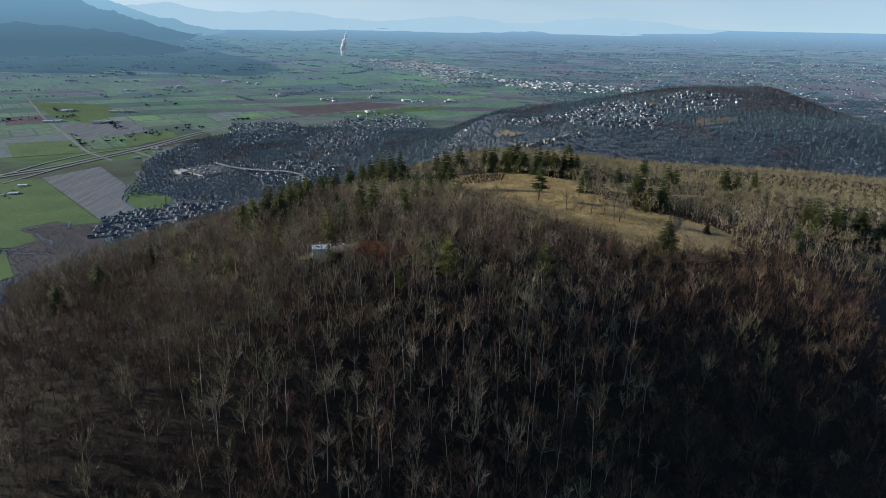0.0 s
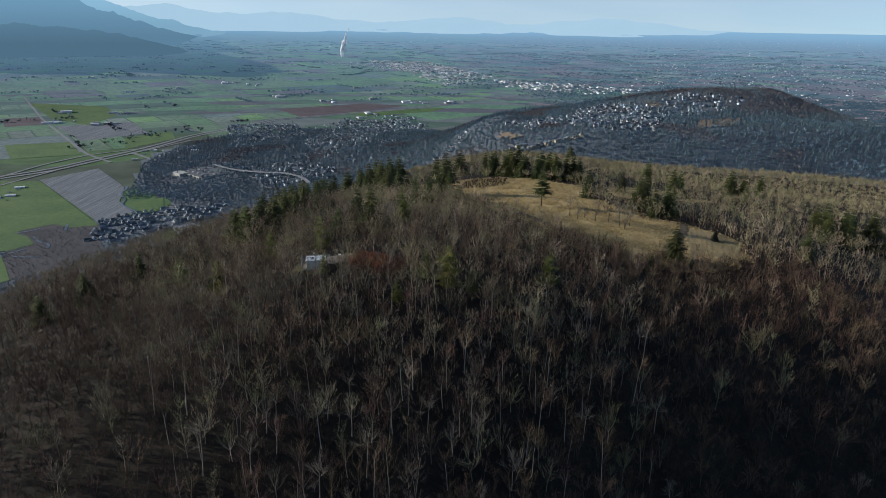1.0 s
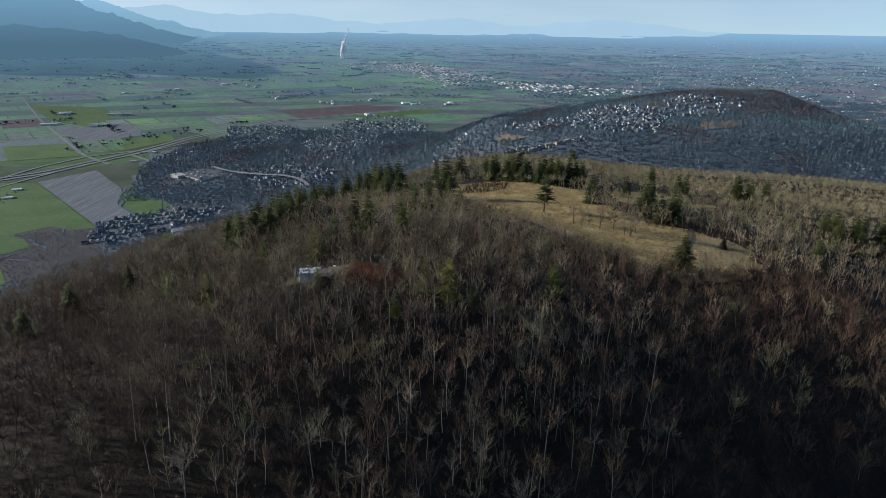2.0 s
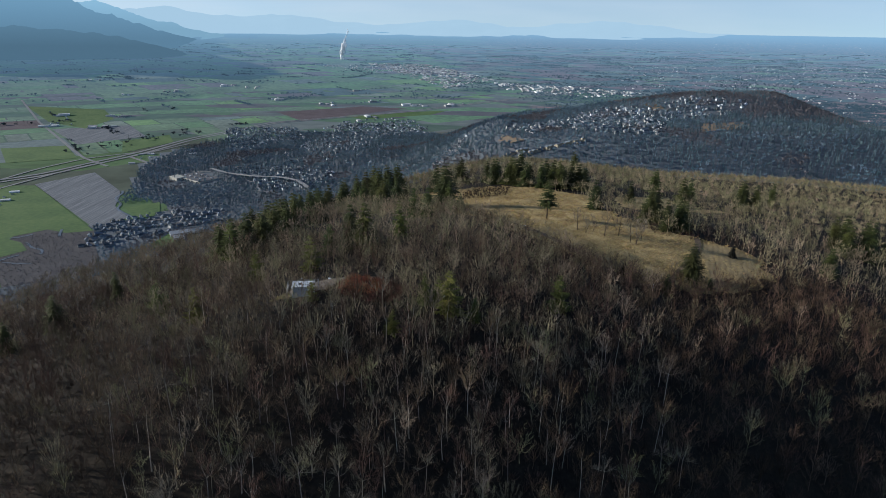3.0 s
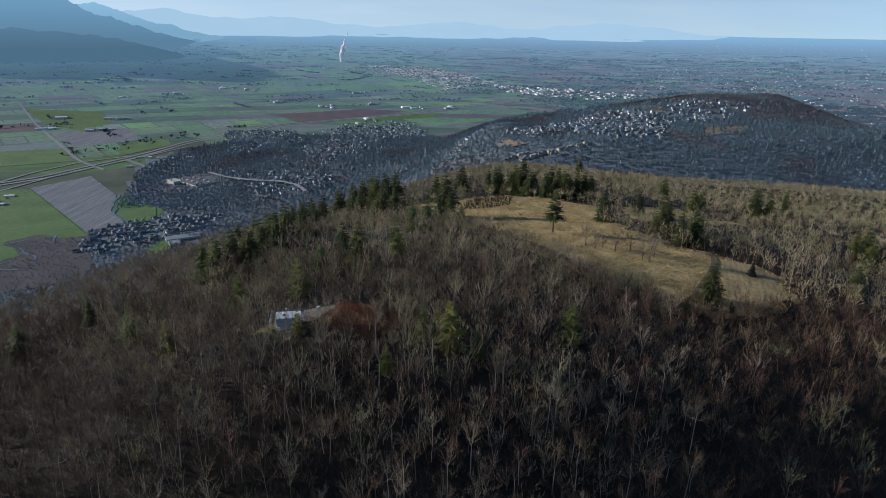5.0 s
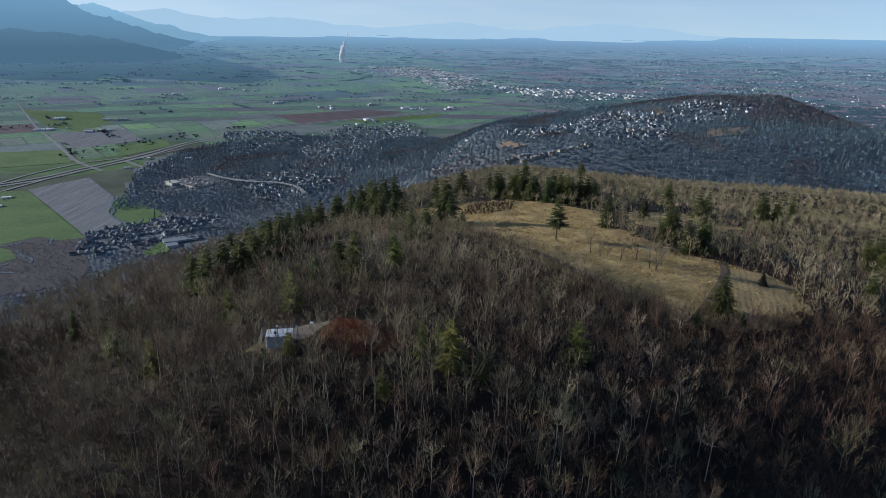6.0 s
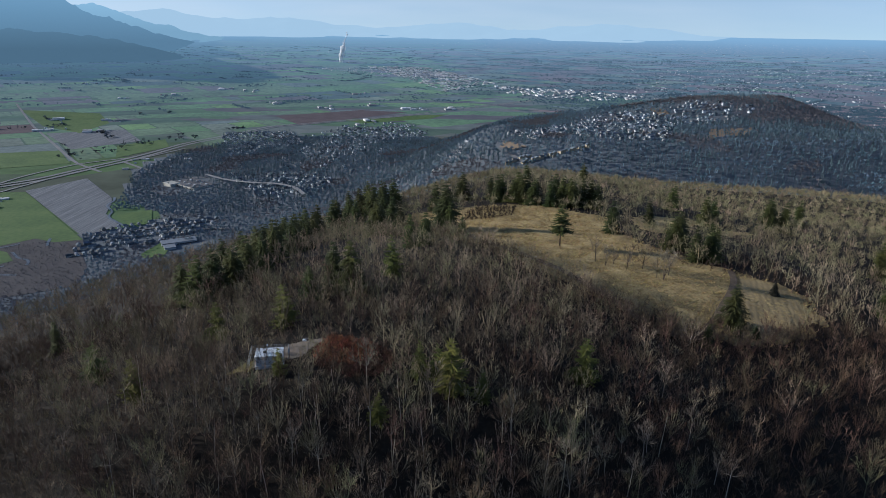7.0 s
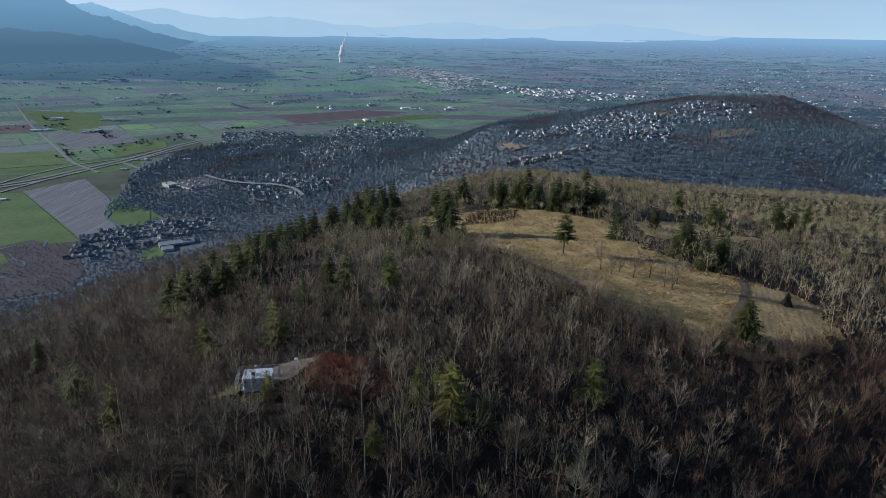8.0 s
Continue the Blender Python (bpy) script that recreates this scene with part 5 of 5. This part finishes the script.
part("wing", box(bmesh.new(), (36, 24, 10), (-40, -34, 4), 0.3), M_MALL, mall)
for k in range(8):
    part("roof_unit", box(bmesh.new(), (5, 4, 2.2), (-40 + 11 * k, -12 + 24 * (k % 2), 9.5), 0.2), M_WALLGREY, mall)
for k in range(14):
    part("window", box(bmesh.new(), (4.2, 0.2, 2.6), (-45 + 7 * k, -31.1, 4.4), 0.0), M_GLASS, mall)

school = new("school_building")
school.matrix_basis = pose(-468, 1132, 0, 0, 0, 30)
tagged(school, "low pale school building beside the playing field", "building")
part("wall", box(bmesh.new(), (58, 22, 7), (0, 0, 3), 0.2), M_WALLGREY, school)
part("roof", box(bmesh.new(), (59, 23, 0.8), (0, 0, 6.9), 0.1), M_GALV, school, "grey metal roof")
part("wing", box(bmesh.new(), (18, 26, 6), (-18, -20, 2.6), 0.2), M_WALLGREY, school)
part("wing_roof", box(bmesh.new(), (19, 27, 0.8), (-18, -20, 5.9), 0.1), M_GALV, school, "grey metal roof")
for k in range(9):
    part("window", box(bmesh.new(), (3.6, 0.2, 1.8), (-7 + 4.2 * k if k else -27, -11.05, 3.6), 0.0), M_GLASS, school)

# ---- houses ----
def gable(w, d, h, rise, eave=0.5):
    """Walls and roof of a plain gabled house, as arrays of triangles."""
    x_, y_ = w / 2, d / 2
    wall = np.array([(-x_, -y_, -3), (x_, -y_, -3), (x_, y_, -3), (-x_, y_, -3), (-x_, -y_, h), (x_, -y_, h), (x_, y_, h), (-x_, y_, h), (0, -y_, h + rise), (0, y_, h + rise)])
    wf = [(0, 1, 5), (0, 5, 4), (1, 2, 6), (1, 6, 5), (2, 3, 7), (2, 7, 6), (3, 0, 4), (3, 4, 7), (4, 5, 8), (6, 7, 9)]
    ex, ey, drop = x_ + eave, y_ + eave, eave * rise / x_
    r = np.array([(-ex, -ey, h - drop), (0, -ey, h + rise), (0, ey, h + rise), (-ex, ey, h - drop), (ex, -ey, h - drop), (ex, ey, h - drop)], float)
    roof = np.concatenate([r + (0, 0, 0.12), r + (0, 0, 0.42)])
    rf = [(0, 2, 1), (0, 3, 2), (1, 5, 4), (1, 2, 5), (6, 7, 8), (6, 8, 9), (7, 10, 11), (7, 11, 8), (0, 1, 7), (0, 7, 6), (1, 4, 10), (1, 10, 7), (3, 0, 6), (3, 6, 9), (4, 5, 11), (4, 11, 10), (2, 3, 9), (2, 9, 8), (5, 2, 8), (5, 8, 11)]
    return (wall, np.array(wf)), (roof, np.array(rf))


kinds = []
for w_, d_, h_, r_ in ((10, 13, 5.6, 2.8), (9, 12, 6.2, 3.2), (11, 12, 4.2, 2.6), (8.5, 14, 6.4, 3.0)):
    (wv, wf), (rv, rf) = gable(w_, d_, h_, r_)
    (gv, gf), (hv, hf) = gable(6, 6, 3.0, 1.6)
    gv, hv = gv + (w_ * 0.35, -d_ / 2 - 2.6, 0), hv + (w_ * 0.35, -d_ / 2 - 2.6, 0)
    a = soup("wall", *join([(wv, wf), (gv, gf)]), M_HWALL)
    b = soup("roof", *join([(rv, rf), (hv, hf)]), M_HROOF)
    kinds.append((a.data, b.data))
    for o in (a, b):
        bpy.data.objects.remove(o)
tan_kinds = []
for a_, b_ in kinds:
    m_ = a_.copy()
    m_.materials[0] = M_BEIGE
    tan_kinds.append((m_, b_))
SUBURBS = [
    # plan outline, row direction in degrees, spacing, share of plots built, label
    ([(-621, 1046), (-650, 1187), (-624, 1242), (-541, 1277), (-441, 1278), (-441, 1215), (-487, 1150), (-532, 1112), (-576, 1048)], 35, 15, 0.8, "suburban house at the foot of the hill"),
    ([(108, 1166), (147, 1152), (180, 1153), (255, 1179), (250, 1200), (175, 1174), (120, 1182)], 14, 10.5, 1.0, "tan new row house below the wooded ridge"),
    ([(125, 1390), (240, 1440), (330, 1560), (400, 1587), (514, 1498), (477, 1387), (400, 1200), (316, 1214), (214, 1310), (176, 1280)], 20, 11.5, 0.74, "house in the dense hillside estate"),
    ([(509, 1523), (532, 1594), (597, 1594), (664, 1567), (705, 1540), (690, 1500), (625, 1450), (567, 1400), (485, 1410)], 10, 12, 0.62, "pale new house on the knoll"),
    ([(-446, 1980), (-422, 2200), (-200, 2200), (-229, 1784), (-339, 1700)], 25, 19, 0.7, "house among trees in the valley suburb"),
    ([(-30, 1270), (5, 1270), (70, 1430), (40, 1450)], 64, 15, 0.8, "house along the hillside street"),
]
sites = []
for poly, turn, step, share, label in SUBURBS:
    xs, ys = zip(*poly)
    gx_, gy_ = np.meshgrid(np.arange(-400, 400, step * 0.8), np.arange(-400, 400, step * 1.7))
    c_, s_ = math.cos(radians(turn)), math.sin(radians(turn))
    X = (min(xs) + max(xs)) / 2 + gx_ * c_ - gy_ * s_
    Y = (min(ys) + max(ys)) / 2 + gx_ * s_ + gy_ * c_
    X, Y = (X + rng.uniform(-2, 2, X.shape)).ravel(), (Y + rng.uniform(-2, 2, Y.shape)).ravel()
    ok = inside(X, Y, poly) & (rng.uniform(size=X.size) < share)
    sites.extend((float(x_), float(y_), radians(turn) + rng.choice([0, math.pi, math.pi / 2]) + rng.normal(0, 0.1), label) for x_, y_ in zip(X[ok], Y[ok]))
sites.sort(key=lambda q: math.hypot(q[0], q[1]))
for x_, y_, turn, label in sites[:300]:
    root = new("house")
    me = (tan_kinds if label.startswith("tan") else kinds)[rng.integers(4)]
    root.matrix_basis = Matrix.LocRotScale((x_, y_, float(ground(x_, y_)) + 0.5), Euler((0, 0, turn)), (rng.uniform(0.52, 0.70),) * 3)
    for nm, m_ in zip(("wall", "roof"), me):
        o = new(nm, m_)
        o.parent = root
    tagged(root, label, "house", "houses of the suburbs")

plain_houses = []
for w_, d_, h_, r_ in ((10, 13, 5.6, 2.8), (9, 12, 6.2, 3.2), (22, 40, 7, 1.2), (30, 55, 8, 1.5)):
    plain_houses.append((gable(w_, d_, h_, r_)))


def town(name, X, Y, sizes, which, turn, label, mats):
    """Many far buildings as one mesh, walls and roofs in two materials."""
    V, F, T, M, at = [], [], [], [], 0
    vx, vy, vz, sh = far(X, Y, 0.5)
    for n in range(len(X)):
        a = turn[n]
        tone = rng.uniform()
        for k, (v, f) in enumerate(plain_houses[which[n]]):
            s_ = sizes[n] * sh[n]
            c_, sn = math.cos(a) * s_, math.sin(a) * s_
            V.append(np.c_[v[:, 0] * c_ - v[:, 1] * sn + vx[n], v[:, 0] * sn + v[:, 1] * c_ + vy[n], v[:, 2] * s_ + vz[n]])
            F.append(f + at)
            T.append(np.full(len(v), tone))
            M.append(np.full(len(f), k))
            at += len(v)
    return tagged(soup(name, np.concatenate(V), np.concatenate(F), mats, np.concatenate(T), np.concatenate(M)), label, "buildings", kind="stuff")


def spread(poly, count, cluster=0):
    xs, ys = zip(*poly)
    X, Y = rng.uniform(min(xs), max(xs), count * 6), rng.uniform(min(ys), max(ys), count * 6)
    ok = inside(X, Y, poly)
    return X[ok][:count], Y[ok][:count]


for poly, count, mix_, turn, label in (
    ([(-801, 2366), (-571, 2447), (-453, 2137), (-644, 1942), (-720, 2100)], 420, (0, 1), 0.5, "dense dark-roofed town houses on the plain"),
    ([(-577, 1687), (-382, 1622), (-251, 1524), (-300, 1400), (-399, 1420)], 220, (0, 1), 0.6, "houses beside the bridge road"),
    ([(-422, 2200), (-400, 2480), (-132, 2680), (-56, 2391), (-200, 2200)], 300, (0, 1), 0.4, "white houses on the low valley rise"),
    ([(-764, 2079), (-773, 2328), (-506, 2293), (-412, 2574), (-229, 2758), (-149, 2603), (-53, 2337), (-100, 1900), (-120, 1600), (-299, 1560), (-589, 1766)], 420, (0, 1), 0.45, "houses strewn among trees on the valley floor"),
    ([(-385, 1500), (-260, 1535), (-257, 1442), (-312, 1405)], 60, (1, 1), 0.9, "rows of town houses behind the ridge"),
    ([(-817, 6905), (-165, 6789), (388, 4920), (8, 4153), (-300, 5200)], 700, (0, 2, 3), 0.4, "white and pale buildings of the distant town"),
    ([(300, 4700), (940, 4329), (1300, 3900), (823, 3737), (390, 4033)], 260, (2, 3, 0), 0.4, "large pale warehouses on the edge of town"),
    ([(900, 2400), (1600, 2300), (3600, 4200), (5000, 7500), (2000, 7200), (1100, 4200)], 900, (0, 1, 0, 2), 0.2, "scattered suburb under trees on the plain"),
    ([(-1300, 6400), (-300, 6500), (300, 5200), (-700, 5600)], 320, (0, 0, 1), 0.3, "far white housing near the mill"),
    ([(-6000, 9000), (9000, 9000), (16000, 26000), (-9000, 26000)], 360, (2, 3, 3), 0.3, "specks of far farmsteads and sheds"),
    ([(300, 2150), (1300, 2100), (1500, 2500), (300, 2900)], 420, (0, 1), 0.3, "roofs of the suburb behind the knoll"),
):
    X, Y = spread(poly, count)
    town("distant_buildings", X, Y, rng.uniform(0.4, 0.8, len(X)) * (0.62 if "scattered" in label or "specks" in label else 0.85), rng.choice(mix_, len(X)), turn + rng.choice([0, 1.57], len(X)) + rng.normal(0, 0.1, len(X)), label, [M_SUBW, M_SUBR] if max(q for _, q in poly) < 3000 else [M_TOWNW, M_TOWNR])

rest = sites[300:]
town("distant_buildings", np.array([q[0] for q in rest]), np.array([q[1] for q in rest]), rng.uniform(0.46, 0.62, len(rest)), rng.choice((0, 1), len(rest)), np.array([q[2] for q in rest]), "pale close-set houses of the hillside estates", [M_SUBW, M_SUBR])

# farmsteads: clusters of long pale barns
bx, by = [], []
for x_, y_, n in ((-1365, 4084, 9), (-1167, 4007, 7), (-863, 3352, 7), (-588, 3191, 5), (-384, 3348, 4), (-146, 3210, 5), (50, 3239, 8), (-1510, 3658, 6), (-1349, 2635, 7), (-1560, 2620, 5), (-925, 1310, 4), (-965, 1378, 4), (-840, 1850, 8), (-800, 1790, 6), (-760, 1900, 8), (-1250, 2360, 5), (-1700, 3500, 4), (-2300, 4300, 5), (-2700, 3600, 4), (-500, 3900, 4), (-1900, 5200, 5), (-2600, 5600, 4), (-1440, 2380, 6), (-330, 2700, 4), (-1120, 7480, 8), (-1050, 7440, 6)):
    bx.extend(x_ + rng.normal(0, 28, n))
    by.extend(y_ + rng.normal(0, 34, n))
bx, by = np.array(bx), np.array(by)
town("farm_buildings", bx, by, rng.uniform(0.4, 0.8, len(bx)) * np.where(by < 2150, 0.55, 1.0), rng.choice((2, 3, 0, 0), len(bx)), 0.42 + rng.choice([0, 1.57], len(bx)), "pale long barns and sheds of valley farms", [M_TOWNW, M_TOWNR])

# ---- far woods ----
BUILT = [q[0] for q in SUBURBS] + [[(-680, 1480), (-560, 1470), (-520, 1600), (-620, 1650), (-690, 1580)], [(-577, 1687), (-382, 1622), (-251, 1524), (-300, 1400), (-399, 1420)], [(-422, 2200), (-400, 2480), (-132, 2680), (-56, 2391), (-200, 2200)], [(-801, 2366), (-571, 2447), (-453, 2137), (-644, 1942)], [(522, 1326), (623, 1362), (560, 1240), (473, 1213)], [(110, 1330), (157, 1223), (121, 1223), (95, 1270)]]
# blue of the valley haze is mixed into these two twig colours
M_GREYWOOD = canopy(material("hazed_grey_far_twigs", [(0.088, 0.140, 0.182), (0.185, 0.262, 0.312)], 0.012, 0.95, 0.0, 20.0, "attribute", 0.28))
M_REDWOOD = canopy(material("hazed_reddish_far_scrub", [(0.112, 0.108, 0.118), (0.205, 0.190, 0.198)], 0.012, 0.95, 0.0, 20.0, "attribute", 0.28))
wood_kinds = [puff(rng, h, 19, 1.25, w_) for h, w_ in ((10, 0.42), (11, 0.36), (9, 0.46), (12, 0.34), (8, 0.5))]
spire_kinds = [spire(rng, h, 15, w_) for h, w_ in ((16, 0.20), (19, 0.17), (14, 0.23), (17, 0.19))]
# close-set woods and scrub over the western foot of the hill
x, y = jitter_grid(-900, -60, 400, 1300, 7.0, rng)
ok = (x > -0.76 * y - 20) & inside(x, y, FOOT) & (hill(x, y) < valley(x, y) + 25) & (~inside(x, y, SUBURBS[0][0]) | (rng.uniform(size=len(x)) < 0.10))
for poly in PASTURES:
    ok &= ~inside(x, y, poly)
ok &= ~inside(x, y, FLATS) | (rng.uniform(size=len(x)) < 0.8)
x, y = x[ok], y[ok]
marsh = inside(x, y, FLATS)
foot_kinds = [puff(rng, h, 18, 1.05, w_) for h, w_ in ((8, 0.5), (9, 0.42), (7, 0.5), (10, 0.4))]
nz = np.array([noise.noise((a / 110, b / 90, 4)) for a, b in zip(x, y)]) + rng.normal(0, 0.12, len(x))
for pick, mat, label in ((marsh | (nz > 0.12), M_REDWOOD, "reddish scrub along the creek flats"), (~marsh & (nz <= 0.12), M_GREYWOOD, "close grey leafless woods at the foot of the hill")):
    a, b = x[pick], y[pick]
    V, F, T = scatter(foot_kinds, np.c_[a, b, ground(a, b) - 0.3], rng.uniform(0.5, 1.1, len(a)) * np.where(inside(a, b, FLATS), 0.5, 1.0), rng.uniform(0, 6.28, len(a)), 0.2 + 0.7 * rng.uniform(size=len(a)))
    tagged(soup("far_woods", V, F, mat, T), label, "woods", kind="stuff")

x, y = jitter_grid(-800, 1500, 420, 2300, 8.4, rng)
ok = ((x > -60) | (y > 1300) | (hill(x, y) >= valley(x, y) + 25)) & (np.abs(x) < 0.74 * y + 20) & (hill(x, y) < valley(x, y) + 60)
g = ground(x, y)
nz = np.array([noise.noise((a / 130, b / 130, 3)) for a, b in zip(x, y)])
nz2 = np.array([noise.noise((a / 60, b / 60, 8)) for a, b in zip(x, y)])
upland = g > 14
belt = inside(x, y, [(-640, 1450), (-680, 1640), (-860, 1840), (-760, 2100), (-640, 2250), (-560, 2330), (-60, 2420), (60, 1900), (0, 1400), (-150, 1100), (-330, 1250), (-560, 1330)])
scrub = inside(x, y, [(-760, 1085), (-640, 1130), (-560, 1060), (-560, 960), (-700, 960)]) | inside(x, y, [(-800, 960), (-640, 1040), (-560, 1060), (-480, 1060), (-400, 1170), (-250, 1050), (-150, 700), (-200, 430), (-600, 420)]) | inside(x, y, [(-720, 1450), (-640, 1560), (-480, 1480), (-460, 1290), (-560, 1280), (-600, 1350), (-690, 1330)])
ok &= upland | (inside(x, y, FOOT) & (x < -560) & (y > 1300)) | (belt & (nz + nz2 * 0.7 > -0.9)) | (scrub & ~inside(x, y, FLATS))
for poly in PASTURES:
    ok &= ~inside(x, y, poly)
built = np.zeros(len(x), bool)
for poly in BUILT:
    built |= inside(x, y, poly)
ok &= ~built | (rng.uniform(size=len(x)) < 0.42)
x, y, nz, nz2, scrub = x[ok], y[ok], nz[ok], nz2[ok], scrub[ok]
# right flank gets extra dark conifers, which also stand in for its shade
fir_here = (nz2 + 0.5 * nz + rng.normal(0, 0.14, len(x)) > np.where(belt[ok], 0.06, np.where((x > 300) & (y < 1450), 0.0, 0.30))) & ~scrub & ((x > -120) | (y > 1150))
red_here = ~fir_here & ((np.abs(x - 800) < 230) & (y > 1380) | (scrub & (y < 1150)) | (nz < -0.28))
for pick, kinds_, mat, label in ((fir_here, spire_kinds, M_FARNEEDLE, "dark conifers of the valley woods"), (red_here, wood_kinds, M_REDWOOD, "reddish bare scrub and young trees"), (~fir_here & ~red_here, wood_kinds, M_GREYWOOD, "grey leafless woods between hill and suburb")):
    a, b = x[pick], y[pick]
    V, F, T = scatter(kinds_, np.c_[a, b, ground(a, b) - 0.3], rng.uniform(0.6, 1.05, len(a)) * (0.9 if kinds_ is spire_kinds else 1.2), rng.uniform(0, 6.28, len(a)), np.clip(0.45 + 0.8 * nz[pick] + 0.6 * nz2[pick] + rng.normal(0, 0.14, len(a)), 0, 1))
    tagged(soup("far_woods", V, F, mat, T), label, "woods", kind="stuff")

# garden trees between the houses
gxs, gys = [], []
for poly, n in (([(-801, 2366), (-571, 2447), (-453, 2137), (-644, 1942), (-720, 2100)], 420), ([(-577, 1687), (-382, 1622), (-251, 1524), (-300, 1400), (-399, 1420)], 330), ([(-446, 1980), (-400, 2480), (-132, 2680), (-56, 2391), (-200, 2200), (-229, 1784), (-339, 1700)], 520), ([(-605, 1075), (-598, 1185), (-511, 1240), (-395, 1210), (-528, 1108)], 120), ([(300, 2150), (1300, 2100), (1500, 2500), (300, 2900)], 900)):
    a, b = spread(poly, n)
    gxs.extend(a)
    gys.extend(b)
gxs, gys = np.array(gxs), np.array(gys)
vx, vy, vz, sh = far(gxs, gys, -0.3)
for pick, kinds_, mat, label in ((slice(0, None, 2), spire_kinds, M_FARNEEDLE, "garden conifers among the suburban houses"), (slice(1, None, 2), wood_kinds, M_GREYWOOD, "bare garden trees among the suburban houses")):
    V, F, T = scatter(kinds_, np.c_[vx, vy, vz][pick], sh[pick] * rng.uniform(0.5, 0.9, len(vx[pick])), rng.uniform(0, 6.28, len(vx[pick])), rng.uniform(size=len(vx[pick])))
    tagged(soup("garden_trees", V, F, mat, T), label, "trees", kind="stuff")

# hedgerows and copses on the plain
M_COPSE = material("copse_twigs", [(0.040, 0.055, 0.062), (0.085, 0.098, 0.105)], 0.01, 0.95, 0.0, 20.0, "attribute", 0.4)
hx, hy = list(hedge_x), list(hedge_y)
for _ in range(160):
    cx_, cy_ = rng.uniform(-4200, 5200), rng.uniform(2000, 9500)
    if abs(cx_) > 0.75 * cy_ or hill(cx_, cy_) > -40 or ground(cx_, cy_) > 10:
        continue
    n = int(rng.integers(8, 40))
    a = radians(24) + rng.choice([0, math.pi / 2])
    k = rng.uniform(-0.5, 0.5, n) * rng.uniform(60, 420)
    wd = rng.choice([6, 6, 40])
    hx.extend(cx_ + k * math.cos(a) + rng.normal(0, wd, n))
    hy.extend(cy_ - k * math.sin(a) + rng.normal(0, wd, n))
for x0, x1, y0, y1, n in ((500, 4800, 2100, 9500, 15000), (-300, 1500, 3500, 4700, 1100), (-900, 500, 5000, 7500, 1000)):
    a, b = rng.uniform(x0, x1, n), rng.uniform(y0, y1, n)
    keep = np.array([noise.noise((p / 420, q / 260, 5)) for p, q in zip(a, b)]) > -0.02
    hx.extend(a[keep])
    hy.extend(b[keep])
# the wooded suburb on the plain behind the knoll
a, b = rng.uniform(550, 2600, 9000), rng.uniform(1900, 3600, 9000)
keep = np.array([noise.noise((p / 300, q / 200, 9)) for p, q in zip(a, b)]) > -0.12
keep &= (a > 0.18 * b + 150) & (ground(a, b) < 6)
hx.extend(a[keep])
hy.extend(b[keep])
hx, hy = np.array(hx), np.array(hy)
ok = np.abs(hx) < 0.78 * hy
hx, hy = hx[ok], hy[ok]
vx, vy, vz, sh = far(hx, hy, -0.5)
clump = [puff(rng, h, 10, 4.2, 0.85) for h in (9, 10, 11, 8)] + [spire(rng, 13, 8, 0.3)]
far_clump = [puff(rng, h, 4, 6.5, 0.8) for h in (9, 10, 8)]
true_r = np.hypot(hx, hy)
# copses past 3200 m get haze painted in as glow, more with distance
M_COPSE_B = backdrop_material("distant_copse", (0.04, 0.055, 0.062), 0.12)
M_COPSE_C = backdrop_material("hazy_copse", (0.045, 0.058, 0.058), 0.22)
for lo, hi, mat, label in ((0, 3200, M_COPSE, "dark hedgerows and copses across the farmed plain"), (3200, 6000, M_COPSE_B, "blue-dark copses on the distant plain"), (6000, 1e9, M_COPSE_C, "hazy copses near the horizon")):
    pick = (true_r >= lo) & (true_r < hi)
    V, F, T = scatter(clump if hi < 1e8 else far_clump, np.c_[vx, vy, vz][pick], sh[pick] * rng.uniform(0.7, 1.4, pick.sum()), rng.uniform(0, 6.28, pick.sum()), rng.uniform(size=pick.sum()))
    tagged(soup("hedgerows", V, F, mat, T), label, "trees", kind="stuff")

# steam rising from the mill
px_, py_, pz_ = (float(v) for v in far(-1171, 7511, 0)[:3])
bm = bmesh.new()
for k in range(26):
    u = k / 25
    r_ = (6.5 + 14 * u + rng.uniform(-1.5, 2)) if u < 0.52 else rng.uniform(5, 9.5) * (1.4 - u)
    m_ = Matrix.Translation((px_ - 4 + 42 * u ** 1.3 + rng.normal(0, 2.5), py_, pz_ + 4 + 165 * u + rng.normal(0, 3))) @ Matrix.Diagonal((r_, r_, r_ * 1.3, 1))
    for v in bmesh.ops.create_icosphere(bm, subdivisions=2, radius=1, matrix=m_)["verts"]:
        v.co += Vector(noise.noise_vector(v.co / 7)) * r_ * 0.5
M_STEAM = material("white_steam", [(0.8, 0.82, 0.84), (0.9, 0.91, 0.92)], 0.05, 1.0, 0.0)
_tr = M_STEAM.node_tree.nodes.new("ShaderNodeBsdfTransparent")
_mx = M_STEAM.node_tree.nodes.new("ShaderNodeMixShader")
_mx.inputs["Fac"].default_value = 0.5
M_STEAM.node_tree.links.new(_tr.outputs[0], _mx.inputs[1])
M_STEAM.node_tree.links.new(M_STEAM.node_tree.nodes["Principled BSDF"].outputs[0], _mx.inputs[2])
M_STEAM.node_tree.links.new(_mx.outputs[0], M_STEAM.node_tree.nodes["Material Output"].inputs["Surface"])
me = bpy.data.meshes.new("steam_plume")
bm.to_mesh(me)
bm.free()
me.materials.append(M_STEAM)
tagged(new("steam_plume", me), "white steam plume rising from a distant mill", "steam", kind="structure")
